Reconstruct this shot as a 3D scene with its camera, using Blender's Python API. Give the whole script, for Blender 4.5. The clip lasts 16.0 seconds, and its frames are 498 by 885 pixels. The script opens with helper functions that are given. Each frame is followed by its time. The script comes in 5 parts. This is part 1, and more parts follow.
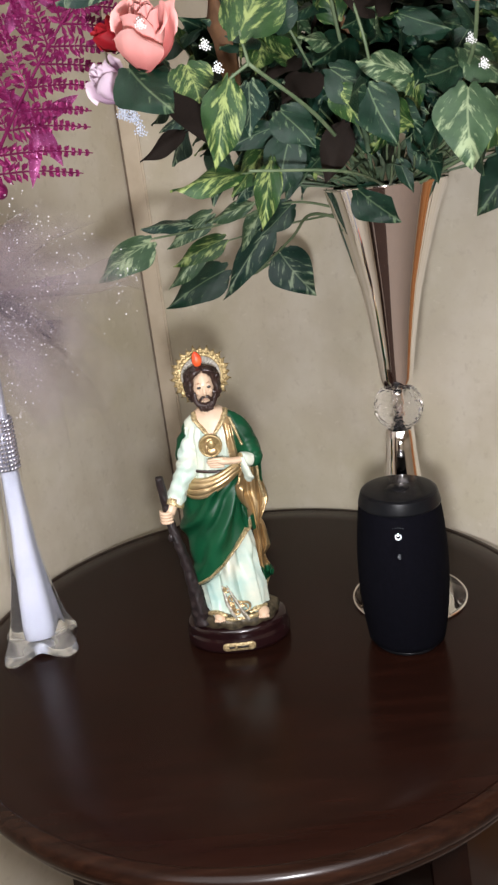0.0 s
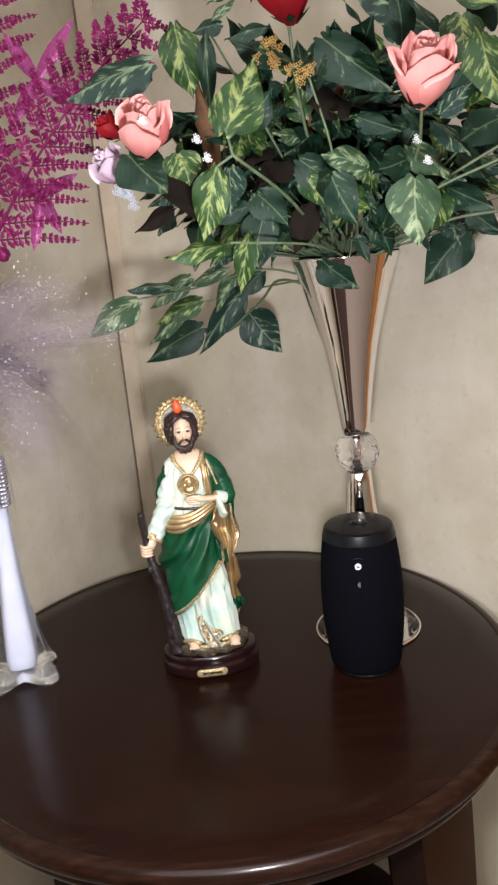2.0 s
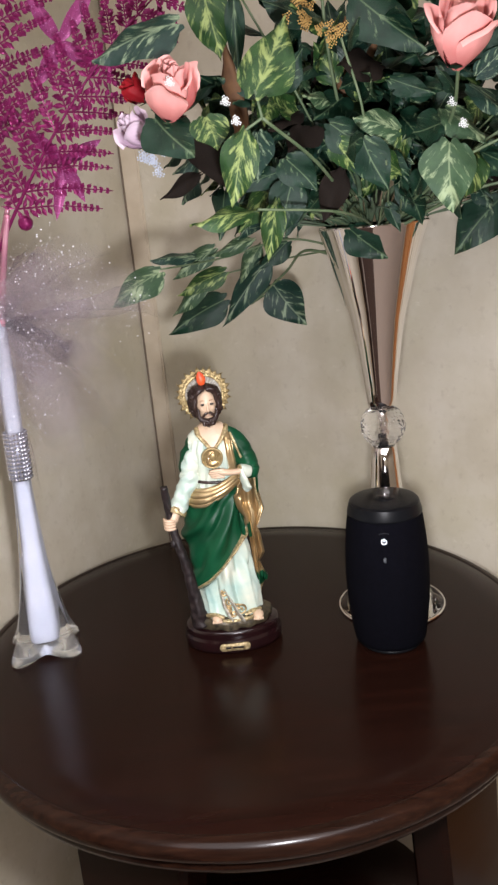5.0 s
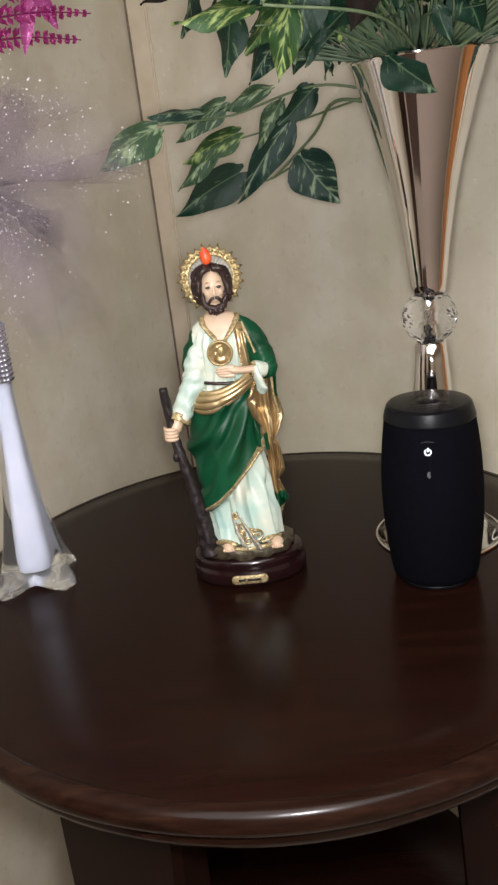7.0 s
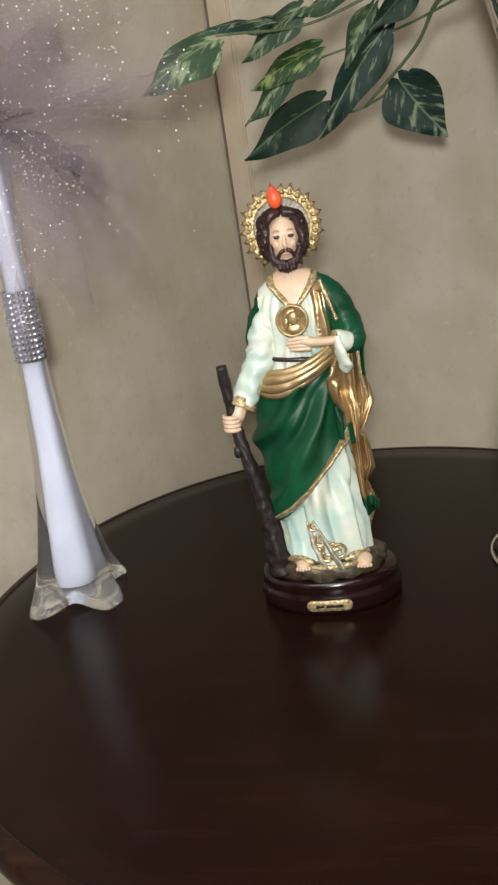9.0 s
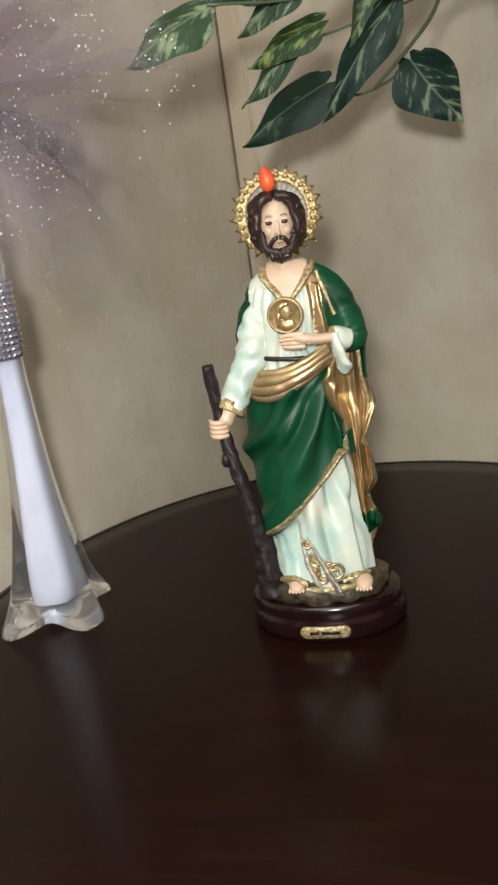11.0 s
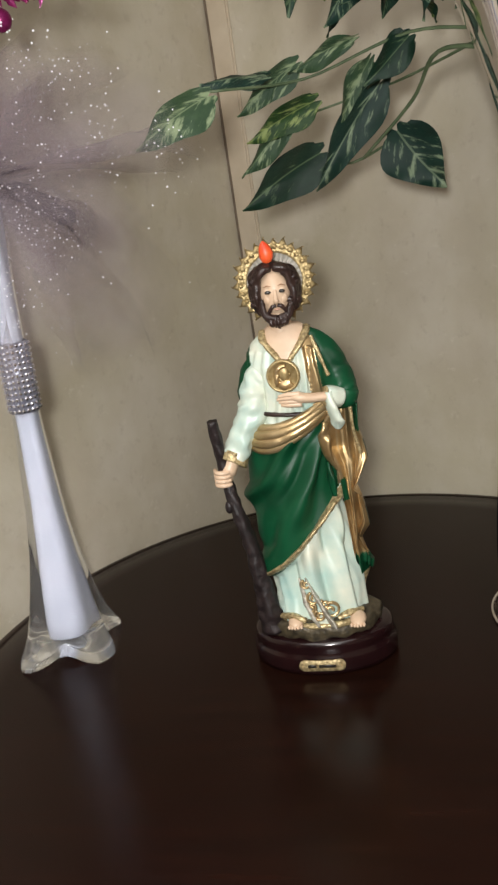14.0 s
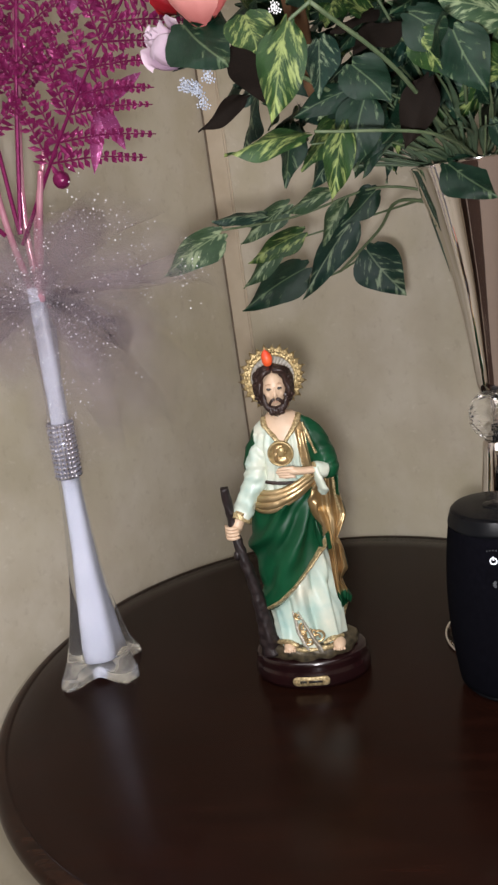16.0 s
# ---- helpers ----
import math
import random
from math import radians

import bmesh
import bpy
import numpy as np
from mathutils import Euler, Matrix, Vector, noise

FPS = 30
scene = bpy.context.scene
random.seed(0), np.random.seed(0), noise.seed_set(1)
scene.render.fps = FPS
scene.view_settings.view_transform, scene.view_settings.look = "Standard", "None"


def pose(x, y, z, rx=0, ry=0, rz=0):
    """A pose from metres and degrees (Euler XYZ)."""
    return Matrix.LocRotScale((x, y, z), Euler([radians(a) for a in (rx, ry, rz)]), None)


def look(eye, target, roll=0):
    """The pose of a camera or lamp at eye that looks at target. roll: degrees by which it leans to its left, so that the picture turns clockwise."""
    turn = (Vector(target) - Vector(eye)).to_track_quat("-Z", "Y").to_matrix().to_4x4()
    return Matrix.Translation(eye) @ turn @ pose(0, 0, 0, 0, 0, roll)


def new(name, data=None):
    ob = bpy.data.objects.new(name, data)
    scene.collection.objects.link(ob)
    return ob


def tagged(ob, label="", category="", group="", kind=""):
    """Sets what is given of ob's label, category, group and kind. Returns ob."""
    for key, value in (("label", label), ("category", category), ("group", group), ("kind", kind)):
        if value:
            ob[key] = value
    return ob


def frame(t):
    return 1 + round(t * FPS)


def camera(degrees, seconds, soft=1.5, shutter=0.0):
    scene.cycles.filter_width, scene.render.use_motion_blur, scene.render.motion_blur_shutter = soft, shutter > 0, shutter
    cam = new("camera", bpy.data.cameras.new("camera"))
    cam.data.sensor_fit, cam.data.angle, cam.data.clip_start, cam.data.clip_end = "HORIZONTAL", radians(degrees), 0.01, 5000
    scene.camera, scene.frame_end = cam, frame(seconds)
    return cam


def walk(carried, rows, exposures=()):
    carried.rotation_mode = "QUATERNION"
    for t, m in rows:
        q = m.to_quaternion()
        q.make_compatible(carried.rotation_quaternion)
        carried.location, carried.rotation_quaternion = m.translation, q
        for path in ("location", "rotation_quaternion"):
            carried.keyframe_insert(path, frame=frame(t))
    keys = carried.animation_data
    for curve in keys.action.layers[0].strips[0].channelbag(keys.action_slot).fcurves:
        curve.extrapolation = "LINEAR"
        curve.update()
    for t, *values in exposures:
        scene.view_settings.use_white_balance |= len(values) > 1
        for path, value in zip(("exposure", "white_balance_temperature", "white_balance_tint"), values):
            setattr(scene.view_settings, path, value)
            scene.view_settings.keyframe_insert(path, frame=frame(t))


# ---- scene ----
cam = camera(34.7, 16.0, soft=2.5)
METRES, EYE, TILT, LEAN, TURN = 0.8, 1.148, -18.64, 6.73, 0.0
ROWS = [
    (0.0, 0.0, 0.0, 0.0, 0.0, 0.0, -0.0),
    (0.5, -0.0018, -0.1166, 0.0001, -1.55, 5.94, 0.21),
    (1.0, -0.0149, -0.1189, -0.0002, -1.53, 7.48, -0.52),
    (1.5, -0.0164, -0.1046, -0.0252, -2.81, 5.6, -0.04),
    (2.0, -0.0275, -0.1056, -0.0306, -3.26, 4.42, -0.21),
    (2.5, -0.0274, -0.105, -0.0361, -3.42, 3.86, -0.18),
    (3.0, -0.0256, -0.1006, -0.0418, -3.53, 3.03, -0.07),
    (3.5, -0.0289, -0.0976, -0.0424, -3.38, 2.55, 0.03),
    (4.0, -0.0315, -0.1017, -0.0361, -3.18, 2.67, -0.06),
    (4.5, -0.0432, -0.1021, -0.0308, -2.73, 2.96, -0.32),
    (7.0, 0.0122, 0.0969, -0.0974, 1.68, -0.5, -0.71),
    (7.5, 0.02, 0.1603, -0.0995, 3.2, -1.61, -0.36),
    (8.0, 0.026, 0.2021, -0.1009, 5.07, -1.23, -0.4),
    (8.5, 0.0191, 0.2485, -0.1004, 7.25, -1.12, -0.54),
    (11.0, 0.0409, 0.3629, -0.1084, 10.27, 0.05, -1.8),
    (11.5, 0.0449, 0.3647, -0.0991, 10.39, 0.4, -1.56),
    (12.0, 0.0454, 0.3694, -0.0931, 10.34, 0.57, -1.69),
    (12.5, 0.0459, 0.3662, -0.0929, 10.53, 0.68, -1.68),
    (13.0, 0.0458, 0.3619, -0.0939, 10.57, 0.8, -1.58),
    (13.5, 0.048, 0.3568, -0.0885, 10.54, 0.96, -1.5),
    (14.0, 0.0482, 0.3044, -0.0752, 10.2, 0.94, -1.43),
    (14.5, 0.0449, 0.2039, -0.0458, 8.78, 1.19, -1.4),
    (15.0, 0.0469, 0.1349, -0.0508, 7.84, 1.62, -1.36),
    (15.5, 0.0416, 0.1113, -0.0425, 7.73, 2.12, -1.14),
    (16.0, 0.0427, 0.1012, -0.0367, 8.01, 2.82, -1.18),
]
walk(cam, [(t, pose(0, 0, EYE, TILT, LEAN, TURN) @ pose(METRES * x, METRES * y, METRES * z, 90 + pitch, roll, yaw)) for t, x, y, z, yaw, pitch, roll in ROWS],
     [(0.0, 0.22, 6350, 14.0), (1.0, 0.42, 6250, 16.5), (2.0, 0.30, 6350, 15.0), (4.5, 0.2, 6300, 15.5), (7.0, 0.05, 6450, 12.0), (8.5, 0.0, 6550, 10.5), (12.5, -0.02, 6600, 9.0), (14.0, -0.10, 6600, 9.5), (14.5, -0.12, 6550, 12.0), (16.0, -0.16, 6450, 14.5)])

# ---- world and lights ----
world = bpy.data.worlds.new("room_dark")
scene.world = world
world.use_nodes = True
world.node_tree.nodes["Background"].inputs[0].default_value = (1.0, 0.93, 0.85, 1)
world.node_tree.nodes["Background"].inputs[1].default_value = 0.02


def lamp(name, kind, m, energy, colour, size):
    data = bpy.data.lights.new(name, kind)
    data.energy, data.color = energy, colour
    if kind == "AREA":
        data.shape, data.size, data.size_y = "RECTANGLE", size[0], size[1]
    else:
        data.shadow_soft_size = size
    ob = new(name, data)
    ob.matrix_world = m
    return ob


# the small white torch that throws the hard shadows on the wall
torch = lamp("torch_light", "SPOT", look((0.002, 0.11, 1.050), (0.0, 0.90, 0.84)), 18.5, (1.0, 1.0, 1.0), 0.026)
torch.data.spot_size, torch.data.spot_blend = radians(150), 1.0

# ---- plan ----
TOP = 0.665                      # table top
TC = Vector((-0.046, 0.783, 0))   # table centre
TR = 0.338
TURN_ROOM = -28.7
CORNER = Vector((-0.045, 0.78, 0)) + Vector((math.cos(radians(106.3)), math.sin(radians(106.3)), 0)) * 0.345 * math.sqrt(2)
ROOM = pose(CORNER.x, CORNER.y, 0, 0, 0, TURN_ROOM)
SIZE, HIGH = 3.3, 2.4
ceiling_glow = lamp("ceiling_glow", "AREA", ROOM @ pose(1.05, -1.75, HIGH - 0.06), 40.0, (1.0, 0.96, 0.93), (1.8, 1.8))


# ---- materials ----
def rgb(c):
    return (c[0], c[1], c[2], 1)


class Nodes:
    def __init__(self, name, rough=0.5, metal=0.0):
        self.mat = bpy.data.materials.new(name)
        self.mat.use_nodes = True
        self.t = self.mat.node_tree
        self.b = self.t.nodes["Principled BSDF"]
        self.b.inputs["Roughness"].default_value = rough
        self.b.inputs["Metallic"].default_value = metal
        self.co = self.t.nodes.new("ShaderNodeTexCoord")
        self.obj = self.co.outputs["Object"]

    def node(self, kind, **values):
        n = self.t.nodes.new(kind)
        for k, v in values.items():
            n.inputs[k].default_value = v
        return n

    def link(self, a, b):
        self.t.links.new(a, b)

    def noise(self, scale, detail=4, stretch=None, rough=0.55, src=None):
        n = self.node("ShaderNodeTexNoise", Scale=scale, Detail=detail, Roughness=rough)
        src = src or self.obj
        if stretch:
            m = self.node("ShaderNodeMapping", Scale=stretch)
            self.link(src, m.inputs["Vector"])
            src = m.outputs["Vector"]
        self.link(src, n.inputs["Vector"])
        return n.outputs["Fac"]

    def ramp(self, fac, stops):
        r = self.t.nodes.new("ShaderNodeValToRGB")
        e = r.color_ramp.elements
        while len(e) < len(stops):
            e.new(0.5)
        for el, (p, c) in zip(e, stops):
            el.position, el.color = p, rgb(c)
        self.link(fac, r.inputs["Fac"])
        return r.outputs["Color"]

    def mix(self, fac, a, b, mode="MIX"):
        m = self.t.nodes.new("ShaderNodeMix")
        m.data_type, m.blend_type = "RGBA", mode
        for socket, v in ((m.inputs["Factor"], fac), (m.inputs["A"], a), (m.inputs["B"], b)):
            if isinstance(v, (int, float)):
                socket.default_value = v
            elif isinstance(v, tuple):
                socket.default_value = rgb(v)
            else:
                self.link(v, socket)
        return m.outputs["Result"]

    def math(self, op, a, b=0.0):
        m = self.t.nodes.new("ShaderNodeMath")
        m.operation = op
        for socket, v in ((m.inputs[0], a), (m.inputs[1], b)):
            if isinstance(v, (int, float)):
                socket.default_value = v
            else:
                self.link(v, socket)
        return m.outputs[0]

    def colour(self, c):
        self.link(c, self.b.inputs["Base Color"])
        return self

    def rough(self, fac, lo, hi):
        m = self.node("ShaderNodeMapRange")
        self.link(fac, m.inputs["Value"])
        m.inputs["To Min"].default_value, m.inputs["To Max"].default_value = lo, hi
        self.link(m.outputs["Result"], self.b.inputs["Roughness"])
        return self

    def bump(self, height, strength=0.3, distance=0.001):
        n = self.node("ShaderNodeBump", Strength=strength, Distance=distance)
        self.link(height, n.inputs["Height"])
        self.link(n.outputs["Normal"], self.b.inputs["Normal"])
        return self


def painted(name, a, b, rough=0.45, scale=60, metal=0.0, bump=0.15, fine=400, shine=0.5):
    """Paint or plastic: two near tones in clouds, fine relief."""
    n = Nodes(name, rough, metal)
    n.b.inputs["Specular IOR Level"].default_value = shine
    n.colour(n.ramp(n.noise(scale, 5), [(0.3, a), (0.7, b)]))
    n.rough(n.noise(scale * 2.3, 4), rough * 0.8, min(1, rough * 1.2))
    n.bump(n.noise(fine, 3), bump, 0.0006)
    return n.mat


def wall_paper():
    n = Nodes("mottled_beige_wall", 0.62)
    big = n.noise(5.0, 5, (1, 1, 0.85), 0.55)
    mid = n.noise(17, 6, (1, 1, 0.85), 0.58)
    c = n.ramp(big, [(0.33, (0.42, 0.375, 0.285)), (0.5, (0.51, 0.46, 0.36)), (0.66, (0.60, 0.555, 0.455))])
    olive = n.noise(3.1, 4, (1, 1, 1.2), 0.5)
    c = n.mix(n.math("MULTIPLY", n.ramp(olive, [(0.45, (0, 0, 0)), (0.65, (1, 1, 1))]), 0.45), c, (0.49, 0.45, 0.305))
    c = n.mix(n.math("MULTIPLY", n.ramp(mid, [(0.45, (0, 0, 0)), (0.70, (1, 1, 1))]), 0.42), c, (0.64, 0.595, 0.52))
    spots = n.noise(70, 5, (1, 1, 0.8), 0.7)
    c = n.mix(n.math("MULTIPLY", n.ramp(spots, [(0.56, (0, 0, 0)), (0.74, (1, 1, 1))]), 0.42), c, (0.34, 0.285, 0.21))
    flakes = n.noise(38, 7, (1, 1, 1.3), 0.72)
    c = n.mix(n.math("MULTIPLY", n.ramp(flakes, [(0.60, (0, 0, 0)), (0.72, (1, 1, 1))]), 0.45), c, (0.74, 0.70, 0.61))
    n.colour(c)
    n.rough(mid, 0.42, 0.66)
    n.bump(n.noise(220, 5), 0.18, 0.0008)
    return n.mat


def dark_wood(name, a, b, c, rough=0.2, axis=(2.0, 30, 30), coat=0.25):
    n = Nodes(name, rough)
    g = n.noise(6, 8, axis, 0.62)
    fine = n.noise(26, 6, axis, 0.7)
    col = n.ramp(g, [(0.3, a), (0.52, b), (0.75, c)])
    col = n.mix(n.math("MULTIPLY", fine, 0.45), col, a)
    n.colour(col)
    n.rough(n.noise(9, 6), rough * 0.75, rough * 1.5)
    n.b.inputs["Coat Weight"].default_value = coat
    n.b.inputs["Specular IOR Level"].default_value = 0.15
    n.b.inputs["Coat Roughness"].default_value = 0.12
    n.bump(fine, 0.025, 0.0006)
    return n.mat


def leaf_paint(name, dark, mid, pale, amount, rough=0.46):
    """Silk leaf: green, pale along the midrib and side veins, cream patches."""
    n = Nodes(name, rough)
    uv = n.co.outputs["UV"]
    rnd = n.t.nodes.new("ShaderNodeObjectInfo").outputs["Random"]
    add = n.node("ShaderNodeVectorMath")
    add.operation = "ADD"
    n.link(uv, add.inputs[0])
    comb = n.t.nodes.new("ShaderNodeCombineXYZ")
    n.link(n.math("MULTIPLY", rnd, 37.0), comb.inputs[0])
    n.link(n.math("MULTIPLY", rnd, 19.0), comb.inputs[2])
    n.link(comb.outputs[0], add.inputs[1])
    sep = n.t.nodes.new("ShaderNodeSeparateXYZ")
    n.link(uv, sep.inputs[0])
    side = n.math("ABSOLUTE", n.math("SUBTRACT", sep.outputs[0], 0.5))
    vein = n.math("SINE", n.math("MULTIPLY", n.math("SUBTRACT", sep.outputs[1], n.math("MULTIPLY", side, 0.9)), 42.0))
    base = n.ramp(n.noise(4.5, 5, None, 0.6, add.outputs[0]), [(0.3, dark), (0.7, mid)])
    base = n.mix(n.math("MULTIPLY", rnd, 0.35), base, dark)
    along = n.t.nodes.new("ShaderNodeCombineXYZ")
    n.link(n.math("ADD", n.math("MULTIPLY", sep.outputs[0], 1.1), n.math("MULTIPLY", rnd, 37.0)), along.inputs[0])
    n.link(n.math("MULTIPLY", n.math("SUBTRACT", sep.outputs[1], n.math("MULTIPLY", side, 0.9)), 1.7), along.inputs[1])
    n.link(n.math("MULTIPLY", rnd, 19.0), along.inputs[2])
    patch = n.noise(4.0, 6, None, 0.62, along.outputs[0])
    patch = n.math("ADD", patch, n.math("MULTIPLY", n.math("SUBTRACT", 0.22, side), 0.16))
    pm = n.ramp(patch, [(0.56 - amount, (0, 0, 0)), (0.67 - amount, (1, 1, 1))])
    c = n.mix(pm, base, pale)
    rib = n.ramp(side, [(0.008, (1, 1, 1)), (0.022, (0, 0, 0))])
    c = n.mix(n.math("MULTIPLY", rib, 0.55), c, pale)
    n.colour(c)
    n.bump(n.math("ADD", n.math("MULTIPLY", vein, 0.22), n.noise(160, 3)), 0.3, 0.001)
    n.b.inputs["Specular IOR Level"].default_value = 0.34
    return n.mat


def petal_paint(name, deep, mid, pale):
    n = Nodes(name, 0.6)
    sep = n.t.nodes.new("ShaderNodeSeparateXYZ")
    n.link(n.co.outputs["UV"], sep.inputs[0])
    t = n.math("ADD", sep.outputs[1], n.math("MULTIPLY", n.math("SUBTRACT", n.noise(70, 4), 0.5), 0.35))
    n.colour(n.ramp(t, [(0.05, deep), (0.55, mid), (1.0, pale)]))
    n.bump(n.noise(300, 4, (1, 1, 0.4)), 0.25, 0.0008)
    n.b.inputs["Specular IOR Level"].default_value = 0.2
    return n.mat


def glitter(name, a, b, metal=0.35):
    n = Nodes(name, 0.4, metal)
    v = n.node("ShaderNodeTexVoronoi", Scale=1400.0)
    n.link(n.obj, v.inputs["Vector"])
    n.colour(n.mix(n.noise(90, 4), a, b))
    sep = n.t.nodes.new("ShaderNodeSeparateColor")
    n.link(v.outputs["Color"], sep.inputs[0])
    n.rough(sep.outputs[0], 0.25, 0.7)
    n.bump(sep.outputs[1], 1.0, 0.003)
    return n.mat


def glass(name, tint=(1, 1, 1), rough=0.02, ior=1.48, clear=1.0):
    n = Nodes(name, rough)
    n.b.inputs["Base Color"].default_value = rgb(tint)
    n.b.inputs["Transmission Weight"].default_value = clear
    n.b.inputs["IOR"].default_value = ior
    n.rough(n.noise(40, 3), rough, rough + 0.05)
    return n.mat


def metal(name, c, rough=0.1, smear=0.12):
    n = Nodes(name, rough, 1.0)
    n.b.inputs["Base Color"].default_value = rgb(c)
    n.rough(n.noise(35, 5), rough, rough + smear)
    return n.mat


def tulle_net(name, c, cover):
    n = Nodes(name, 0.8)
    n.b.inputs["Base Color"].default_value = rgb(c)
    n.colour(n.mix(n.noise(30, 4), c, (c[0] * 0.75, c[1] * 0.75, c[2] * 0.8)))
    n.rough(n.noise(100, 2), 0.6, 0.9)
    # threads thin out towards the frayed borders
    sep = n.t.nodes.new("ShaderNodeSeparateXYZ")
    n.link(n.co.outputs["UV"], sep.inputs[0])
    across = n.math("ABSOLUTE", n.math("SUBTRACT", n.math("MULTIPLY", sep.outputs[0], 2.0), 1.0))
    fray = n.math("MULTIPLY", n.math("SUBTRACT", 1.0, n.math("POWER", across, 3.0)), n.math("SUBTRACT", 1.0, n.math("POWER", sep.outputs[1], 4.0)))
    m = n.math("MULTIPLY", n.math("MULTIPLY", n.noise(18, 4), cover * 2), fray)
    # half the light passes through the threads
    thin = n.node("ShaderNodeBsdfTranslucent")
    thin.inputs["Color"].default_value = rgb(c)
    both, net = n.node("ShaderNodeMixShader"), n.node("ShaderNodeMixShader")
    n.link(n.b.outputs[0], both.inputs[1])
    n.link(thin.outputs[0], both.inputs[2])
    n.link(m, net.inputs[0])
    n.link(n.node("ShaderNodeBsdfTransparent").outputs[0], net.inputs[1])
    n.link(both.outputs[0], net.inputs[2])
    n.link(net.outputs[0], n.t.nodes["Material Output"].inputs["Surface"])
    return n.mat


M_WALL = wall_paper()
M_TRIM = painted("cream_trim_strip", (0.50, 0.42, 0.31), (0.58, 0.50, 0.385), 0.5, 30)
M_GAP = painted("dark_joint", (0.13, 0.098, 0.068), (0.19, 0.145, 0.105), 0.8)
M_CEIL = painted("ceiling_white", (0.62, 0.58, 0.52), (0.7, 0.66, 0.6), 0.8, 8)
M_FLOOR = painted("beige_carpet", (0.30, 0.24, 0.20), (0.40, 0.33, 0.28), 0.95, 30, bump=0.6, fine=300)
# dark brown of the added floor slab that the silver vase mirrors
M_ADDED_SLAB = painted("added_dark_brown", (0.035, 0.018, 0.012), (0.06, 0.03, 0.02), 0.95, 40, bump=0.6, fine=300)
M_TABLE = dark_wood("mahogany_table_top", (0.0080, 0.0029, 0.0019), (0.0112, 0.0037, 0.0023), (0.0172, 0.0054, 0.0032), 0.2, (1.6, 15, 15), 0.0)
M_EDGE = dark_wood("mahogany_edge", (0.008, 0.0034, 0.0022), (0.018, 0.0072, 0.0042), (0.036, 0.0145, 0.008), 0.2, (1.6, 24, 24), 0.06)
M_DOOR = dark_wood("brown_door_wood", (0.020, 0.010, 0.006), (0.036, 0.018, 0.010), (0.055, 0.027, 0.014), 0.4, (20, 20, 1.2), 0.1)
M_DOOR2 = dark_wood("orange_door_wood", (0.30, 0.12, 0.04), (0.42, 0.18, 0.06), (0.5, 0.24, 0.09), 0.4, (20, 20, 1.2), 0.1)
M_CHROME = metal("silver_mirror_finish", (0.90, 0.87, 0.86), 0.03, 0.05)
M_CRYSTAL = glass("clear_crystal", (0.98, 0.98, 0.99), 0.0, 1.26, 0.985)
M_CLEAR = glass("clear_foot_glass", (0.98, 0.98, 0.98), 0.0, 1.2)
M_GLASS = glass("clear_vase_glass", (0.97, 0.98, 0.98), 0.01, 1.24, 0.96)
M_MILK = painted("white_vase_core", (0.40, 0.43, 0.53), (0.50, 0.52, 0.62), 0.25, 20, bump=0.03)
M_GEM = metal("rhinestone_silver", (0.84, 0.86, 0.95), 0.15, 0.15)
M_GEMBACK = painted("rhinestone_backing", (0.20, 0.21, 0.27), (0.30, 0.31, 0.37), 0.3, 300, 0.4)
M_FABRIC = painted("black_speaker_cloth", (0.0016, 0.0016, 0.0030), (0.0032, 0.0032, 0.0056), 0.9, 300, bump=0.8, fine=1500, shine=0.05)
M_RUBBER = painted("dark_grey_rubber", (0.004, 0.0045, 0.0055), (0.007, 0.0075, 0.009), 0.36, 80, bump=0.05, shine=0.14)
M_GLOSS = painted("black_gloss_plastic", (0.004, 0.004, 0.005), (0.007, 0.007, 0.008), 0.2, 60, bump=0.02, shine=0.12)
M_LEAF = leaf_paint("dark_green_leaf", (0.0036, 0.019, 0.010), (0.0095, 0.037, 0.020), (0.13, 0.19, 0.10), -0.035)
M_BAND = leaf_paint("dark_leaf_cream_marks", (0.0046, 0.023, 0.016), (0.012, 0.044, 0.030), (0.22, 0.29, 0.18), 0.02)
M_VAR = leaf_paint("variegated_leaf", (0.008, 0.032, 0.008), (0.026, 0.072, 0.016), (0.23, 0.29, 0.095), 0.045)
M_PALE = leaf_paint("soft_green_leaf", (0.02, 0.05, 0.024), (0.05, 0.098, 0.044), (0.25, 0.32, 0.18), 0.05)
M_GRASS = painted("grey_green_blade", (0.05, 0.09, 0.05), (0.12, 0.17, 0.10), 0.5, 60)
M_STEM = painted("green_stem", (0.06, 0.10, 0.045), (0.13, 0.17, 0.09), 0.55, 80)
M_BARK = painted("brown_twig", (0.075, 0.034, 0.014), (0.15, 0.072, 0.028), 0.8, 60, bump=0.5)
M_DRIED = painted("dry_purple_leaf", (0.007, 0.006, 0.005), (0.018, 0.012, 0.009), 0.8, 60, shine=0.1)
M_PINK = petal_paint("pink_petal", (0.60, 0.16, 0.15), (0.76, 0.31, 0.285), (0.82, 0.42, 0.39))
M_RED = petal_paint("red_petal", (0.13, 0.003, 0.006), (0.26, 0.006, 0.012), (0.38, 0.014, 0.022))
M_LILAC = petal_paint("lilac_petal", (0.45, 0.30, 0.42), (0.58, 0.42, 0.54), (0.68, 0.55, 0.64))
M_BLOSSOM = painted("white_blossom", (0.74, 0.76, 0.76), (0.86, 0.88, 0.88), 0.6, 200)
M_BLUE = painted("pale_blue_blossom", (0.50, 0.56, 0.68), (0.7, 0.75, 0.84), 0.6, 200)
M_YELLOW = painted("ochre_blossom", (0.34, 0.19, 0.05), (0.52, 0.34, 0.11), 0.7, 200)
